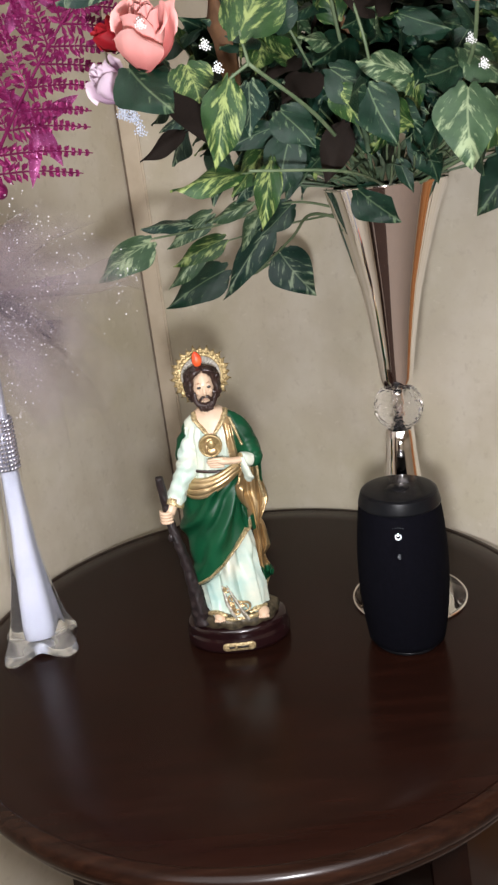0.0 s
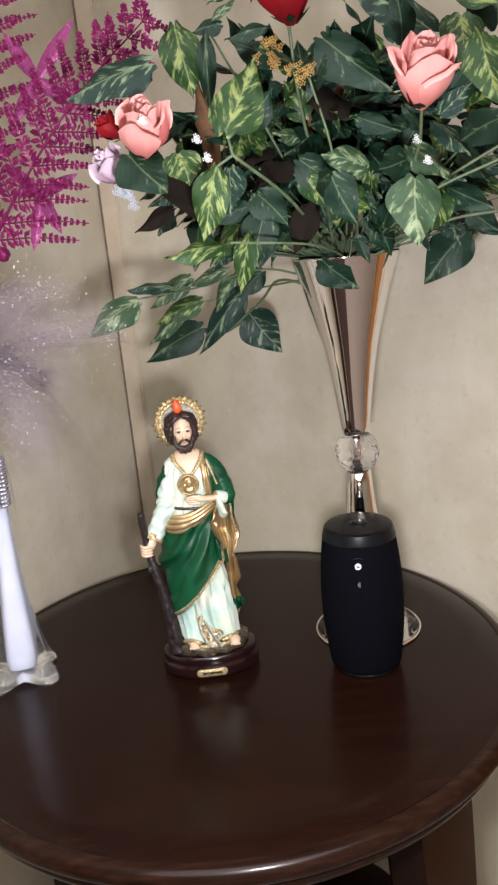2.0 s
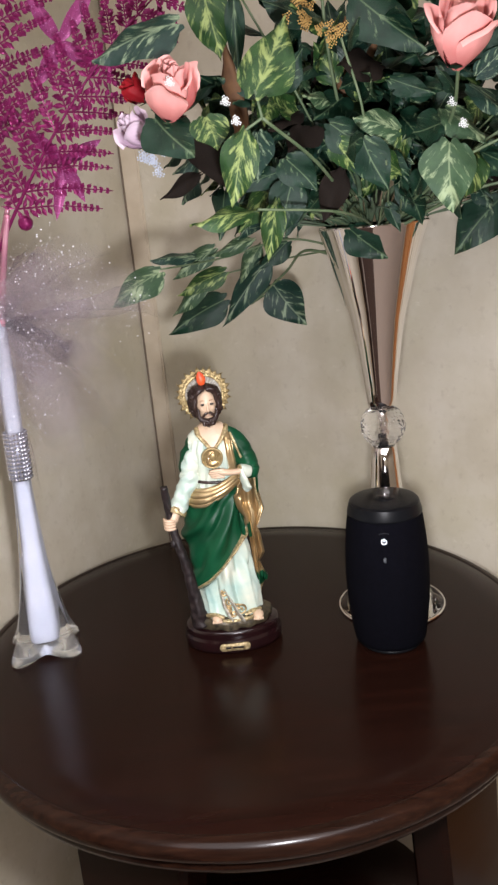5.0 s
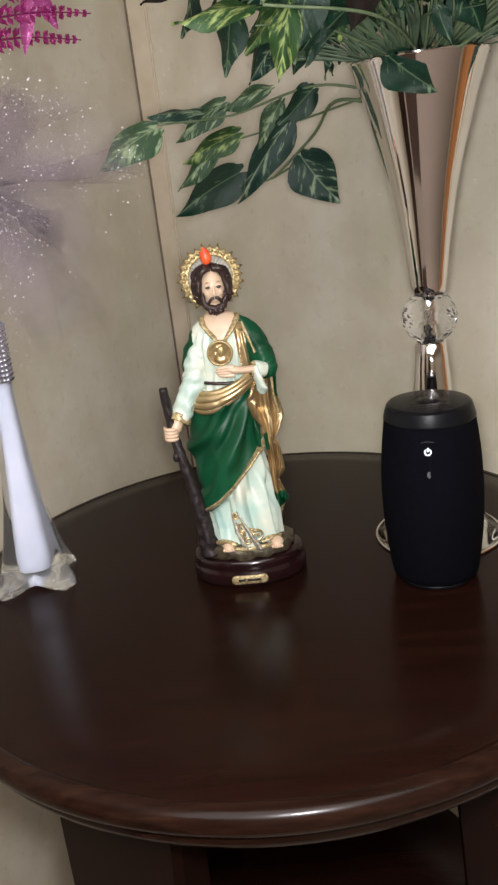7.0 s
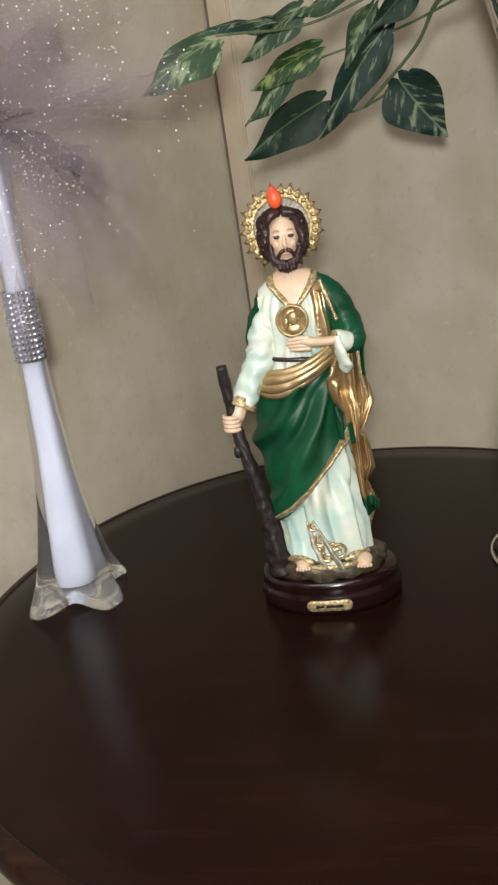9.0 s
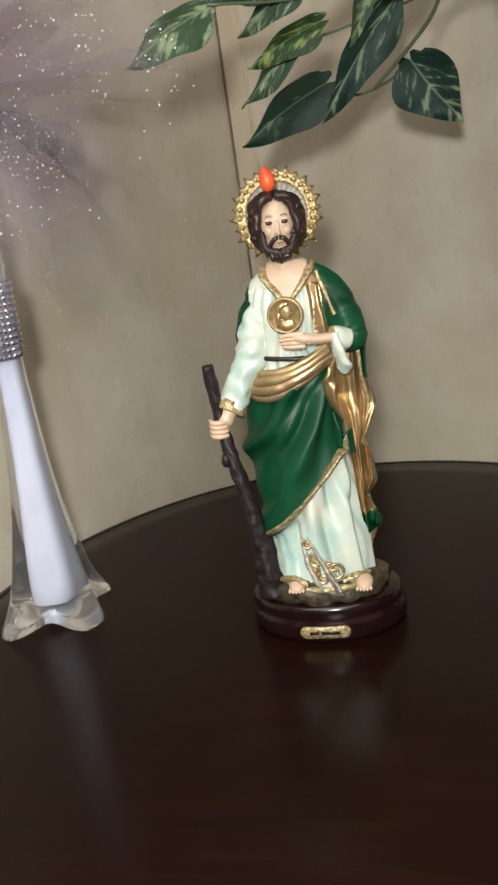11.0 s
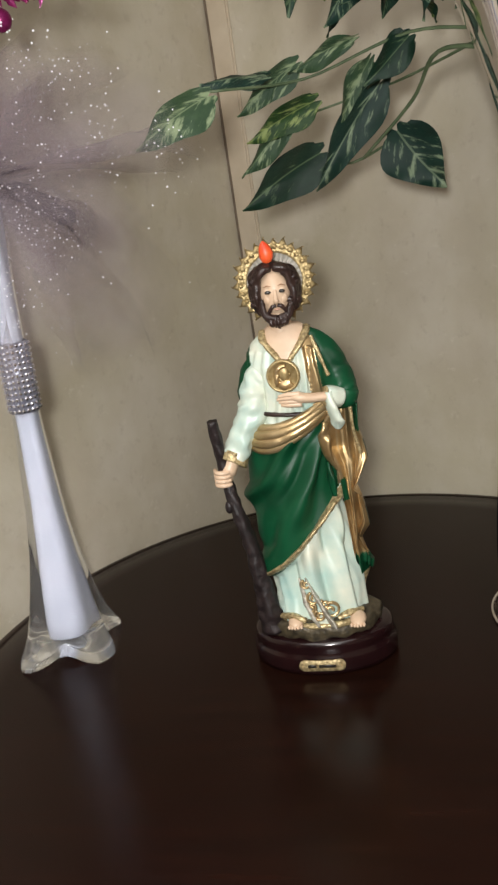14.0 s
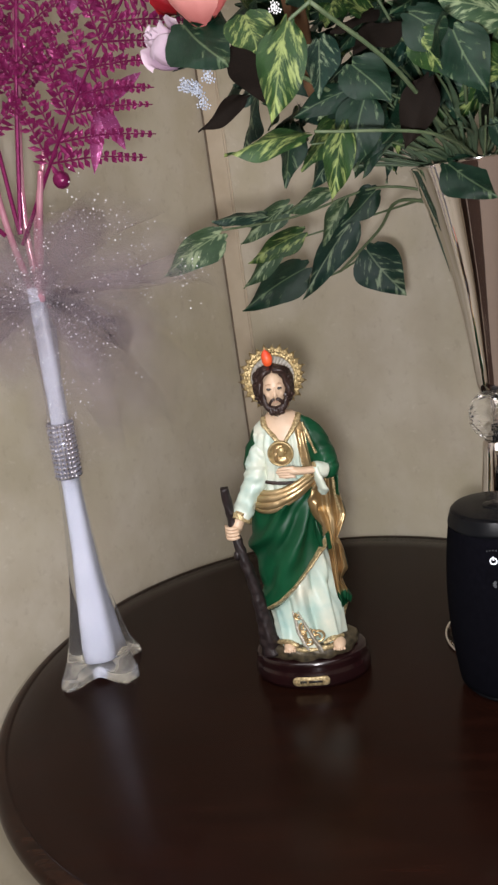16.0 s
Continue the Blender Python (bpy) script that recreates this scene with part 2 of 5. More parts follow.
M_FERN = glitter("magenta_glitter", (0.14, 0.003, 0.058), (0.30, 0.010, 0.130))
M_FERN2 = glitter("pink_glitter_petal", (0.24, 0.025, 0.13), (0.40, 0.07, 0.24), 0.3)
M_PINKSTEM = painted("pink_stem", (0.50, 0.17, 0.27), (0.70, 0.38, 0.45), 0.2, 50, 0.35)
M_TULLE = tulle_net("lilac_tulle", (0.62, 0.54, 0.59), 0.28)
M_SPARK = painted("tulle_glitter", (0.85, 0.85, 0.9), (0.95, 0.95, 1.0), 0.2, 90, shine=1.0)
M_FLECK = painted("pink_glitter_fleck", (0.70, 0.20, 0.55), (0.90, 0.55, 0.82), 0.2, 90, shine=1.0)
M_LED = Nodes("white_led", 0.4)
M_LED.b.inputs["Emission Color"].default_value = (0.85, 0.92, 1.0, 1)
M_LED.b.inputs["Emission Strength"].default_value = 1.5
M_LED = M_LED.mat
M_DIM = painted("grey_print", (0.10, 0.11, 0.12), (0.14, 0.15, 0.16), 0.5)


# ---- helpers for meshes ----
def part(name, bm, material, parent=None, label="", smooth=True):
    me = bpy.data.meshes.new(name)
    bm.to_mesh(me)
    bm.free()
    for m in material if isinstance(material, (list, tuple)) else [material]:
        me.materials.append(m)
    if smooth:
        me.shade_smooth()
    ob = new(name, me)
    if parent:
        ob.parent = parent
    if label:
        ob["label"] = label
    return ob


def thing(name, label, category, group="", at=(0, 0, 0), kind=""):
    ob = new(name)
    ob.empty_display_size = 0.05
    ob.location = at
    return tagged(ob, label, category, group, kind)


def box(bm, lo, hi, bevel=0.0, seg=2, mat=0):
    r = bmesh.ops.create_cube(bm, size=1.0)
    for v in r["verts"]:
        v.co = Vector([lo[i] + (v.co[i] + 0.5) * (hi[i] - lo[i]) for i in range(3)])
    fs = {f for v in r["verts"] for f in v.link_faces}
    for f in fs:
        f.material_index = mat
    if bevel:
        es = list({e for v in r["verts"] for e in v.link_edges})
        bmesh.ops.bevel(bm, geom=es, offset=bevel, segments=seg, affect="EDGES", profile=0.6, material=mat)


def grid(bm, rows, closed=False, mat=0, cap=False, uv=None):
    """Quads between rows of points."""
    vs = [[bm.verts.new(p) for p in r] for r in rows]
    n = len(rows[0])
    out = []
    for i in range(len(vs) - 1):
        for j in range(n if closed else n - 1):
            k = (j + 1) % n
            f = bm.faces.new((vs[i][j], vs[i][k], vs[i + 1][k], vs[i + 1][j]))
            f.material_index = mat(f.calc_center_median()) if callable(mat) else mat
            if uv:
                for l, (a, b) in zip(f.loops, ((i, j), (i, j + 1), (i + 1, j + 1), (i + 1, j))):
                    l[uv].uv = (b / (n - (0 if closed else 1)), a / (len(vs) - 1))
            out.append(f)
    if cap:
        for r, turn in ((vs[0], True), (vs[-1], False)):
            f = bm.faces.new(list(reversed(r)) if turn else r)
            f.material_index = mat(f.calc_center_median()) if callable(mat) else mat
    return out


def lathe(bm, profile, at=(0, 0), n=64, mat=0, cap=False, shape=None):
    rows = []
    for r, z in profile:
        row = []
        for j in range(n):
            a = math.tau * j / n
            k = shape(a, z) if shape else 1.0
            row.append((at[0] + r * k * math.cos(a), at[1] + r * k * math.sin(a), z))
        rows.append(row)
    return grid(bm, rows, True, mat, cap)


def smooth_path(points, n):
    """Catmull-Rom through the points."""
    p = [Vector(q) for q in points]
    p = [2 * p[0] - p[1]] + p + [2 * p[-1] - p[-2]]
    out = []
    spans = len(p) - 3
    for i in range(n + 1):
        t = i / n * spans
        k = min(int(t), spans - 1)
        u = t - k
        a, b, c, d = p[k:k + 4]
        out.append(0.5 * (2 * b + (c - a) * u + (2 * a - 5 * b + 4 * c - d) * u * u + (3 * b - a - 3 * c + d) * u ** 3))
    return out


def tube(bm, points, radii, n=8, seg=16, mat=0, wobble=0.0, flat=1.0):
    path = smooth_path(points, seg)
    rows = []
    up = Vector((0.13, 0.2, 1)).normalized()
    for i, q in enumerate(path):
        d = (path[min(i + 1, seg)] - path[max(i - 1, 0)]).normalized()
        x = d.cross(up)
        if x.length < 0.1:
            x = d.cross(Vector((0, 1, 0)))
        x.normalize()
        y = x.cross(d)
        t = i / seg * (len(radii) - 1)
        k = min(int(t), len(radii) - 2)
        r = radii[k] + (radii[k + 1] - radii[k]) * (t - k)
        row = []
        for j in range(n):
            a = math.tau * j / n
            w = 1 + wobble * noise.noise((q + Vector((math.cos(a), math.sin(a), 0)) * 0.01) * 130)
            row.append(q + (x * math.cos(a) + y * math.sin(a) * flat) * r * w)
        rows.append(row)
    grid(bm, rows, True, mat, True)


def ball(bm, c, r, mat=0, u=16, v=10, bumps=0.0, freq=100):
    """An ellipsoid, uneven where bumps is given."""
    r = r if isinstance(r, tuple) else (r, r, r)
    c = Vector(c)
    rows = []
    for i in range(v + 1):
        b = math.pi * (0.02 + 0.96 * i / v)
        row = []
        for j in range(u):
            a = math.tau * j / u
            q = Vector((r[0] * math.sin(b) * math.cos(a), r[1] * math.sin(b) * math.sin(a), -r[2] * math.cos(b)))
            row.append(c + q * (1 + bumps * noise.noise(q * freq + c * 50) if bumps else 1))
        rows.append(row)
    grid(bm, rows, True, mat, True)


# ---- the room ----
def slab(name, lo, hi, material):
    bm = bmesh.new()
    box(bm, lo, hi)
    ob = part(name, bm, material, smooth=False)
    ob.matrix_world = ROOM
    return tagged(ob, kind="structure")


tagged(slab("wall_east", (0.0, 0.0, 0), (SIZE, 0.1, HIGH), M_WALL), "beige mottled papered wall behind the round table", "wall")
tagged(slab("wall_west", (-0.1, -SIZE, 0), (0.0, 0.1, HIGH), M_WALL), "beige mottled papered wall beside the tall glass vase", "wall")
tagged(slab("wall_south", (-0.1, -SIZE - 0.1, 0), (SIZE + 0.1, -SIZE, HIGH), M_WALL), "plain beige wall closing the room", "wall")
tagged(slab("wall_north", (SIZE, -SIZE, 0), (SIZE + 0.1, 0.1, HIGH), M_WALL), "plain beige wall closing the room", "wall")
tagged(slab("floor", (-0.1, -SIZE - 0.1, -0.05), (SIZE + 0.1, 0.1, 0.0), M_FLOOR), "beige carpeted floor", "floor")
tagged(slab("ceiling", (-0.1, -SIZE - 0.1, HIGH), (SIZE + 0.1, 0.1, HIGH + 0.05), M_CEIL), "plain off-white ceiling", "ceiling")
# corner strip: a dark joint and a flat cream batten beside it
bm = bmesh.new()
box(bm, (0.0008, -0.0034, 0), (0.0040, -0.0006, HIGH), mat=0)
ob = tagged(part("joint", bm, M_GAP, smooth=False), "dark narrow joint in the wall corner", "trim", kind="structure")
ob.matrix_world = ROOM
bm = bmesh.new()
box(bm, (0.0042, -0.0036, 0), (0.0320, 0.0, HIGH), 0.0012, 2)
box(bm, (0.0320, -0.0022, 0), (0.0350, 0.0, HIGH), 0.0008, 2)
ob = tagged(part("trim", bm, M_TRIM, smooth=False), "cream batten strip covering the wall corner", "trim", kind="structure")
ob.matrix_world = ROOM


def door(name, label, m, material):
    root = thing(name, label, "door", kind="structure")
    root.matrix_world = m
    bm = bmesh.new()
    box(bm, (-0.42, -0.03, 0.01), (0.42, 0.0, 2.03), 0.003)
    part("door_leaf", bm, material, root, smooth=False)
    for x in (-0.2, 0.2):
        for z0, z1 in ((0.2, 0.9), (1.05, 1.85)):
            bm = bmesh.new()
            box(bm, (x - 0.14, -0.042, z0), (x + 0.14, -0.031, z1), 0.006)
            part("panel", bm, material, root, smooth=False)
    bm = bmesh.new()
    for lo, hi in (((-0.5, -0.02, 0), (-0.425, 0, 2.1)), ((0.425, -0.02, 0), (0.5, 0, 2.1)), ((-0.425, -0.02, 2.035), (0.425, 0, 2.1))):
        box(bm, lo, hi, 0.004)
    part("door_frame", bm, M_TRIM, root, smooth=False)
    bm = bmesh.new()
    ball(bm, (0.36, -0.075, 0.98), 0.026)
    tube(bm, [(0.36, -0.028, 0.98), (0.36, -0.06, 0.98)], [0.012, 0.012])
    part("door_knob", bm, M_CHROME, root)


door("door_1", "dark brown panelled wooden door", ROOM @ pose(0.80, -SIZE, 0, 0, 0, 180), M_DOOR)
door("door_2", "orange-brown panelled wooden door", ROOM @ pose(1.30, 0.0, 0), M_DOOR2)
door("door_3", "dark brown panelled wooden door", ROOM @ pose(0.0, -1.60, 0, 0, 0, 90), M_DOOR)

# added dark slab, out of view: gives the silver vase its brown reflected band
bm = bmesh.new()
box(bm, (0.10, -2.3, 0.0), (0.86, -0.95, 0.010), 0.004)
ob = tagged(part("rug", bm, M_ADDED_SLAB, smooth=False), "dark brown slab added on the carpet, mirrored in the silver vase", "rug")
ob.matrix_world = ROOM

# ---- the table ----
table = thing("round_table", "round dark mahogany side table with wide legs and a shelf", "table", at=(TC.x, TC.y, 0))
bm = bmesh.new()
prof = [(0.0005, TOP), (0.29, TOP), (TR - 0.0175, TOP), (TR - 0.0160, TOP - 0.0009), (TR - 0.0145, TOP - 0.0010), (TR - 0.0130, TOP - 0.0003)]
part("tabletop", (lathe(bm, prof, n=160), bm)[1], M_TABLE, table)
bm = bmesh.new()
prof = [(TR - 0.0130, TOP - 0.0003), (TR - 0.0115, TOP - 0.0003)]
prof += [(TR - 0.0105 + 0.0105 * math.sin(a), TOP - 0.0115 + 0.0112 * math.cos(a)) for a in np.linspace(0.15, math.pi * 0.96, 12)]
prof += [(TR - 0.0110, TOP - 0.0245), (TR - 0.0090, TOP - 0.030), (TR - 0.0120, TOP - 0.037), (TR - 0.02, TOP - 0.042), (TR - 0.03, TOP - 0.044), (0.001, TOP - 0.044)]
part("edge_moulding", (lathe(bm, prof, n=160), bm)[1], M_EDGE, table, "rounded glossy mahogany edge")
bm = bmesh.new()
lathe(bm, [(0.215, TOP - 0.0445), (0.220, TOP - 0.046), (0.220, TOP - 0.066), (0.215, TOP - 0.070), (0.20, TOP - 0.070), (0.20, TOP - 0.0445)], n=96)
part("apron", bm, M_TABLE, table)
bm = bmesh.new()


def shelf_edge(a, z):
    d = abs((math.degrees(a) - 2 + 45) % 90 - 45)
    return 0.56 + 0.44 * (d / 45) ** 0.7


lathe(bm, [(0.001, 0.352), (0.235, 0.352), (0.241, 0.349), (0.244, 0.343), (0.241, 0.336), (0.235, 0.333), (0.001, 0.333)], n=144, shape=shelf_edge)
part("lower_shelf", bm, M_TABLE, table)
for a in (240, 320, 62, 140):
    bm = bmesh.new()
    rows = []
    for i in range(15):
        z = (TOP - 0.046) * (1 - i / 14)
        u = i / 14
        rad = 0.252 + 0.012 * math.sin(u * math.pi) - 0.004 * u + 0.03 * max(0, u - 0.75)
        w = 0.068 - 0.008 * math.sin(u * math.pi * 0.9)
        th = 0.021
        c = 0.006
        ring = [(-w, -th + c), (-w + c, -th), (w - c, -th), (w, -th + c), (w, th - c), (w - c, th), (-w + c, th), (-w, th - c)]
        ca, sa = math.cos(radians(a)), math.sin(radians(a))
        rows.append([((rad + q) * ca - p * sa, (rad + q) * sa + p * ca, z) for p, q in ring])
    grid(bm, rows, True, 0, True)
    part("leg", bm, M_TABLE, table, smooth=False)

# ---- portable speaker ----
SX, SY = 0.1125, 0.735
speaker = thing("bluetooth_speaker", "black cloth-covered barrel speaker with lit power button on the table", "speaker", at=(SX, SY, TOP))


def side(z):
    u = z / 0.158
    return 0.0365 + 0.0092 * math.sin(math.pi * min(1, max(0, u * 0.88 + 0.04))) ** 0.8 + 0.0008 * u


bm = bmesh.new()
lathe(bm, [(0.03, 0.004), (0.036, 0.005)] + [(side(z), z) for z in np.linspace(0.008, 0.158, 26)], n=72)
part("body", bm, M_FABRIC, speaker)
bm = bmesh.new()
lathe(bm, [(0.001, 0.0), (0.033, 0.0), (0.035, 0.002), (0.034, 0.0045), (0.001, 0.0045)], n=48)
part("base", bm, M_RUBBER, speaker)
bm = bmesh.new()
lathe(bm, [(side(0.158) - 0.001, 0.1575), (side(0.158) + 0.0006, 0.1588), (side(0.158) + 0.0004, 0.1605), (0.0384, 0.1690), (0.0378, 0.1706)], n=72)
part("top_ring", bm, M_RUBBER, speaker, "dark grey rubber ring")
bm = bmesh.new()
lathe(bm, [(0.0379, 0.1704), (0.0362, 0.1722), (0.034, 0.1727), (0.015, 0.1729), (0.001, 0.1729)], n=64)
part("top_panel", bm, M_GLOSS, speaker, "glossy black top panel")
bm = bmesh.new()
lathe(bm, [(0.001, 0.1736), (0.010, 0.1736), (0.0108, 0.1733), (0.0110, 0.1728)], n=32)
part("top_button", bm, M_GLOSS, speaker)


def on_speaker(dx, z, out=0.0004):
    a = math.atan2(-1, -0.225) + dx / 0.045
    r = side(z) + out
    return Vector((r * math.cos(a), r * math.sin(a), z))


bm = bmesh.new()
arc = [on_speaker(0.0027 * math.sin(a), 0.1395 + 0.0027 * math.cos(a)) for a in np.linspace(0.6, math.tau - 0.6, 14)]
tube(bm, arc, [0.0005, 0.0005], 6, 28)
tube(bm, [on_speaker(0, 0.1398), on_speaker(0, 0.1430)], [0.0006, 0.0006], 6, 3)
part("power_button", bm, M_LED, speaker, "lit white power symbol")
bm = bmesh.new()
tube(bm, [on_speaker(-0.0014, 0.1205), on_speaker(0.0014, 0.1180), on_speaker(0, 0.1168), on_speaker(0, 0.1218), on_speaker(0.0014, 0.1206), on_speaker(-0.0014, 0.118)], [0.0004, 0.0004], 5, 20)
part("pairing_button", bm, M_DIM, speaker, "grey printed pairing symbol")
for i in range(5):
    bm = bmesh.new()
    ball(bm, on_speaker((i - 2) * 0.0026, 0.1475 + 0.0005 * (2 - abs(i - 2)), 0.0), 0.00045, 0, 8, 6)
    part("indicator", bm, M_DIM, speaker)

# ---- silver trumpet vase ----
VX, VY = 0.131, 0.820
vase = thing("trumpet_vase", "tall silver mirrored trumpet vase with crystal ball on the table", "vase", at=(VX, VY, 0))
# silver flare made clear, so the dark table stands in for its reflection
plate = [(0.001, 0.6657), (0.060, 0.6657), (0.0622, 0.6664), (0.0625, 0.668), (0.0622, 0.6694), (0.060, 0.6712), (0.054, 0.676), (0.046, 0.686), (0.041, 0.697), (0.001, 0.697)]
bm = bmesh.new()
lathe(bm, plate, n=72)
part("foot_plate", bm, M_CLEAR, vase, "clear stand-in for the silver flared foot").visible_shadow = False
bm = bmesh.new()
lathe(bm, [(0.0642 + 0.0014 * math.cos(a), 0.6668 + 0.0014 * math.sin(a)) for a in np.linspace(0, math.tau, 11)], n=80)
part("foot_ring", bm, M_CHROME, vase, "thin silver ring round the foot")
foot = [(0.001, 0.6975), (0.0405, 0.6975), (0.0385, 0.702), (0.0315, 0.722), (0.0265, 0.75),
        (0.0225, 0.785), (0.0195, 0.82), (0.0165, 0.85), (0.0150, 0.871), (0.013, 0.872)]
bm = bmesh.new()
lathe(bm, foot, n=72)
part("foot", bm, M_CHROME, vase)
bm = bmesh.new()
rows = []
for i in range(11):
    a = math.pi * (0.13 + 0.74 * i / 10)
    rows.append([(0.0268 * math.sin(a) * math.cos(math.tau * (j + 0.5 * (i % 2)) / 14), 0.0268 * math.sin(a) * math.sin(math.tau * (j + 0.5 * (i % 2)) / 14), 0.8955 - 0.0262 * math.cos(a)) for j in range(14)])
grid(bm, rows, True, 0, True)
part("crystal_ball", bm, M_CRYSTAL, vase, "clear faceted crystal ball", smooth=False).visible_shadow = False
bm = bmesh.new()
lathe(bm, [(0.001, 0.874), (0.0055, 0.874), (0.0055, 0.917), (0.001, 0.917)], n=24)
part("inner_rod", bm, M_CHROME, vase)
cup = [(0.0130, 0.9165), (0.0150, 0.9175), (0.0172, 0.928), (0.0210, 0.959), (0.0257, 0.991), (0.0317, 1.024), (0.0400, 1.056), (0.0490, 1.089), (0.0560, 1.110), (0.0605, 1.1215), (0.0613, 1.1235), (0.0606, 1.1245),
       (0.0590, 1.1205), (0.0540, 1.107), (0.047, 1.086), (0.038, 1.053), (0.0295, 1.021), (0.001, 1.0)]
bm = bmesh.new()
lathe(bm, cup, n=80)
part("trumpet", bm, M_CHROME, vase)

# ---- tall glass tower vase ----
EX, EY = -0.297, 0.797
LEAN_IN = 0.031
tower = thing("tower_vase", "tall slender glass tower vase with white core and flared feet", "vase", at=(EX - TOP * LEAN_IN, EY, 0))
tower.rotation_euler = (0, LEAN_IN, 0)
FOOT_TURN = radians(-121.5)


def lobes(a, z):
    h = z - TOP
    k = 0.09 + 0.13 * math.exp(-h / 0.03)
    return 1 + k * math.cos(4 * (a - FOOT_TURN))


bm = bmesh.new()
prof = [(0.0425, 0.0), (0.0420, 0.004), (0.0390, 0.012), (0.0345, 0.024), (0.0300, 0.042), (0.0255, 0.065), (0.0210, 0.09), (0.0172, 0.12), (0.0142, 0.16), (0.0118, 0.20), (0.0106, 0.25), (0.0106, 0.32), (0.0150, 0.37), (0.0175, 0.40), (0.0205, 0.42)]
rows = []
for r, h in prof:
    row = []
    for j in range(64):
        a = math.tau * j / 64
        k = lobes(a, TOP + h)
        lift = 0.008 * (0.5 - 0.5 * math.cos(4 * (a - FOOT_TURN))) * math.exp(-h / 0.012)
        row.append((r * k * math.cos(a), r * k * math.sin(a), TOP + 0.0006 + h + lift))
    rows.append(row)
grid(bm, rows, True, 0)
bottom = [(x * 0.2, y * 0.2, TOP + 0.012) for x, y, z in rows[0]]
mid = [(x * 0.7, y * 0.7, z + 0.006) for x, y, z in rows[0]]
grid(bm, [bottom, mid, rows[0]], True, 0)
f = bm.faces.new([bm.verts.new(p) for p in reversed(bottom)])
grid(bm, [rows[-1], [(x * 0.86, y * 0.86, z) for x, y, z in rows[-1]]], True, 0)
bmesh.ops.remove_doubles(bm, verts=bm.verts, dist=0.00005)
part("glass_body", bm, M_GLASS, tower, "clear glass shell with ridged corners").visible_shadow = False
bm = bmesh.new()
lathe(bm, [(0.001, TOP + 0.0155), (0.0165, TOP + 0.0155), (0.0178, TOP + 0.017), (0.0176, TOP + 0.03), (0.0155, TOP + 0.06), (0.0125, TOP + 0.10), (0.0098, TOP + 0.14), (0.0080, TOP + 0.20), (0.0076, TOP + 0.30), (0.0080, TOP + 0.38), (0.008, TOP + 0.405), (0.001, TOP + 0.406)], n=64, shape=lambda a, z: 1 + 0.07 * math.cos(4 * (a - FOOT_TURN)))
part("white_core", bm, M_MILK, tower, "opaque white core inside the glass")
bm = bmesh.new()
lathe(bm, [(0.0117, 0.882), (0.0125, 0.8822), (0.0125, 0.939), (0.0117, 0.9392), (0.0117, 0.882)], n=36)
band = part("rhinestone_band", bm, M_GEMBACK, tower, "silver rhinestone band wrapped round the neck")
gem = bmesh.new()
bmesh.ops.create_icosphere(gem, subdivisions=1, radius=0.0018)
gem_mesh = bpy.data.meshes.new("rhinestone")
gem.to_mesh(gem_mesh)
gem.free()
gem_mesh.materials.append(M_GEM)
for i in range(12):
    for j in range(22):
        a = math.tau * j / 22
        ob = new("rhinestone", gem_mesh)
        ob.parent = band
        ob.location = (0.0127 * math.cos(a), 0.0127 * math.sin(a), 0.8845 + i * 0.00475)
        ob.rotation_euler = (0.2, 0.3, a)

# ---- tulle bow round the tower vase ----
random.seed(5)
bow = thing("tulle_bow", "sheer lilac-grey tulle bow with silver glitter tied round the vase neck", "bow", at=(EX + 0.016, EY, 1.058))
spark = bmesh.new()
for k in range(28):
    a = k * 2.399 + 0.3
    rise = random.uniform(-1.25, 1.1)
    d = Vector((math.cos(a), math.sin(a) * 0.75, rise)).normalized()
    length, width = random.uniform(0.115, 0.19), random.uniform(0.06, 0.10)
    if k > 19:
        length, width = length * 0.5, width * 0.7
    s = d.cross(Vector((0, 0, 1))).normalized()
    if k % 3 and abs(d.y) < 0.75:
        s, width = d.cross(Vector((0.15, 1, 0.2))).normalized(), width * 0.62
    nrm = s.cross(d)
    bm = bmesh.new()
    uv = bm.loops.layers.uv.new("UVMap")
    rows = []
    for i in range(15):
        u = i / 14
        row = []
        for j in range(11):
            v = j / 10 * 2 - 1
            w = width * (0.12 + 0.88 * math.sin(min(1, u * 1.15) * math.pi / 2))
            q = d * (length * u * (1 - 0.12 * v * v)) + s * (w * v) + nrm * (0.016 * u * math.sin(v * 5 + k + u * 3) + 0.02 * u * u * noise.noise((u * 3, v * 2, k)))
            row.append(q + Vector((0, 0, -0.03 * u * u)))
        rows.append(row)
    grid(bm, rows, uv=uv)
    part("tulle_loop", bm, M_TULLE, bow)
    # specks lie in drifts, with a few strays
    drift = [rows[random.randrange(5, 14)][random.randrange(2, 9)] for _ in range(2)]
    for g in range(46):
        r = drift[g % 2] if g < 34 else rows[random.randrange(5, 15)][random.randrange(11)]
        ball(spark, r + Vector((random.gauss(0, 0.010), -0.0005, random.gauss(0, 0.012))), random.uniform(0.0003, 0.0008), 0, 5, 3)
tagged(part("glitter", spark, M_SPARK, bow, "silver glitter specks", smooth=False), kind="stuff")

# ---- magenta glitter fern spray ----
random.seed(11)
spray = thing("fern_spray", "magenta glitter fern spray with berries standing in the tower vase", "artificial flower", at=(EX, EY, 1.06))


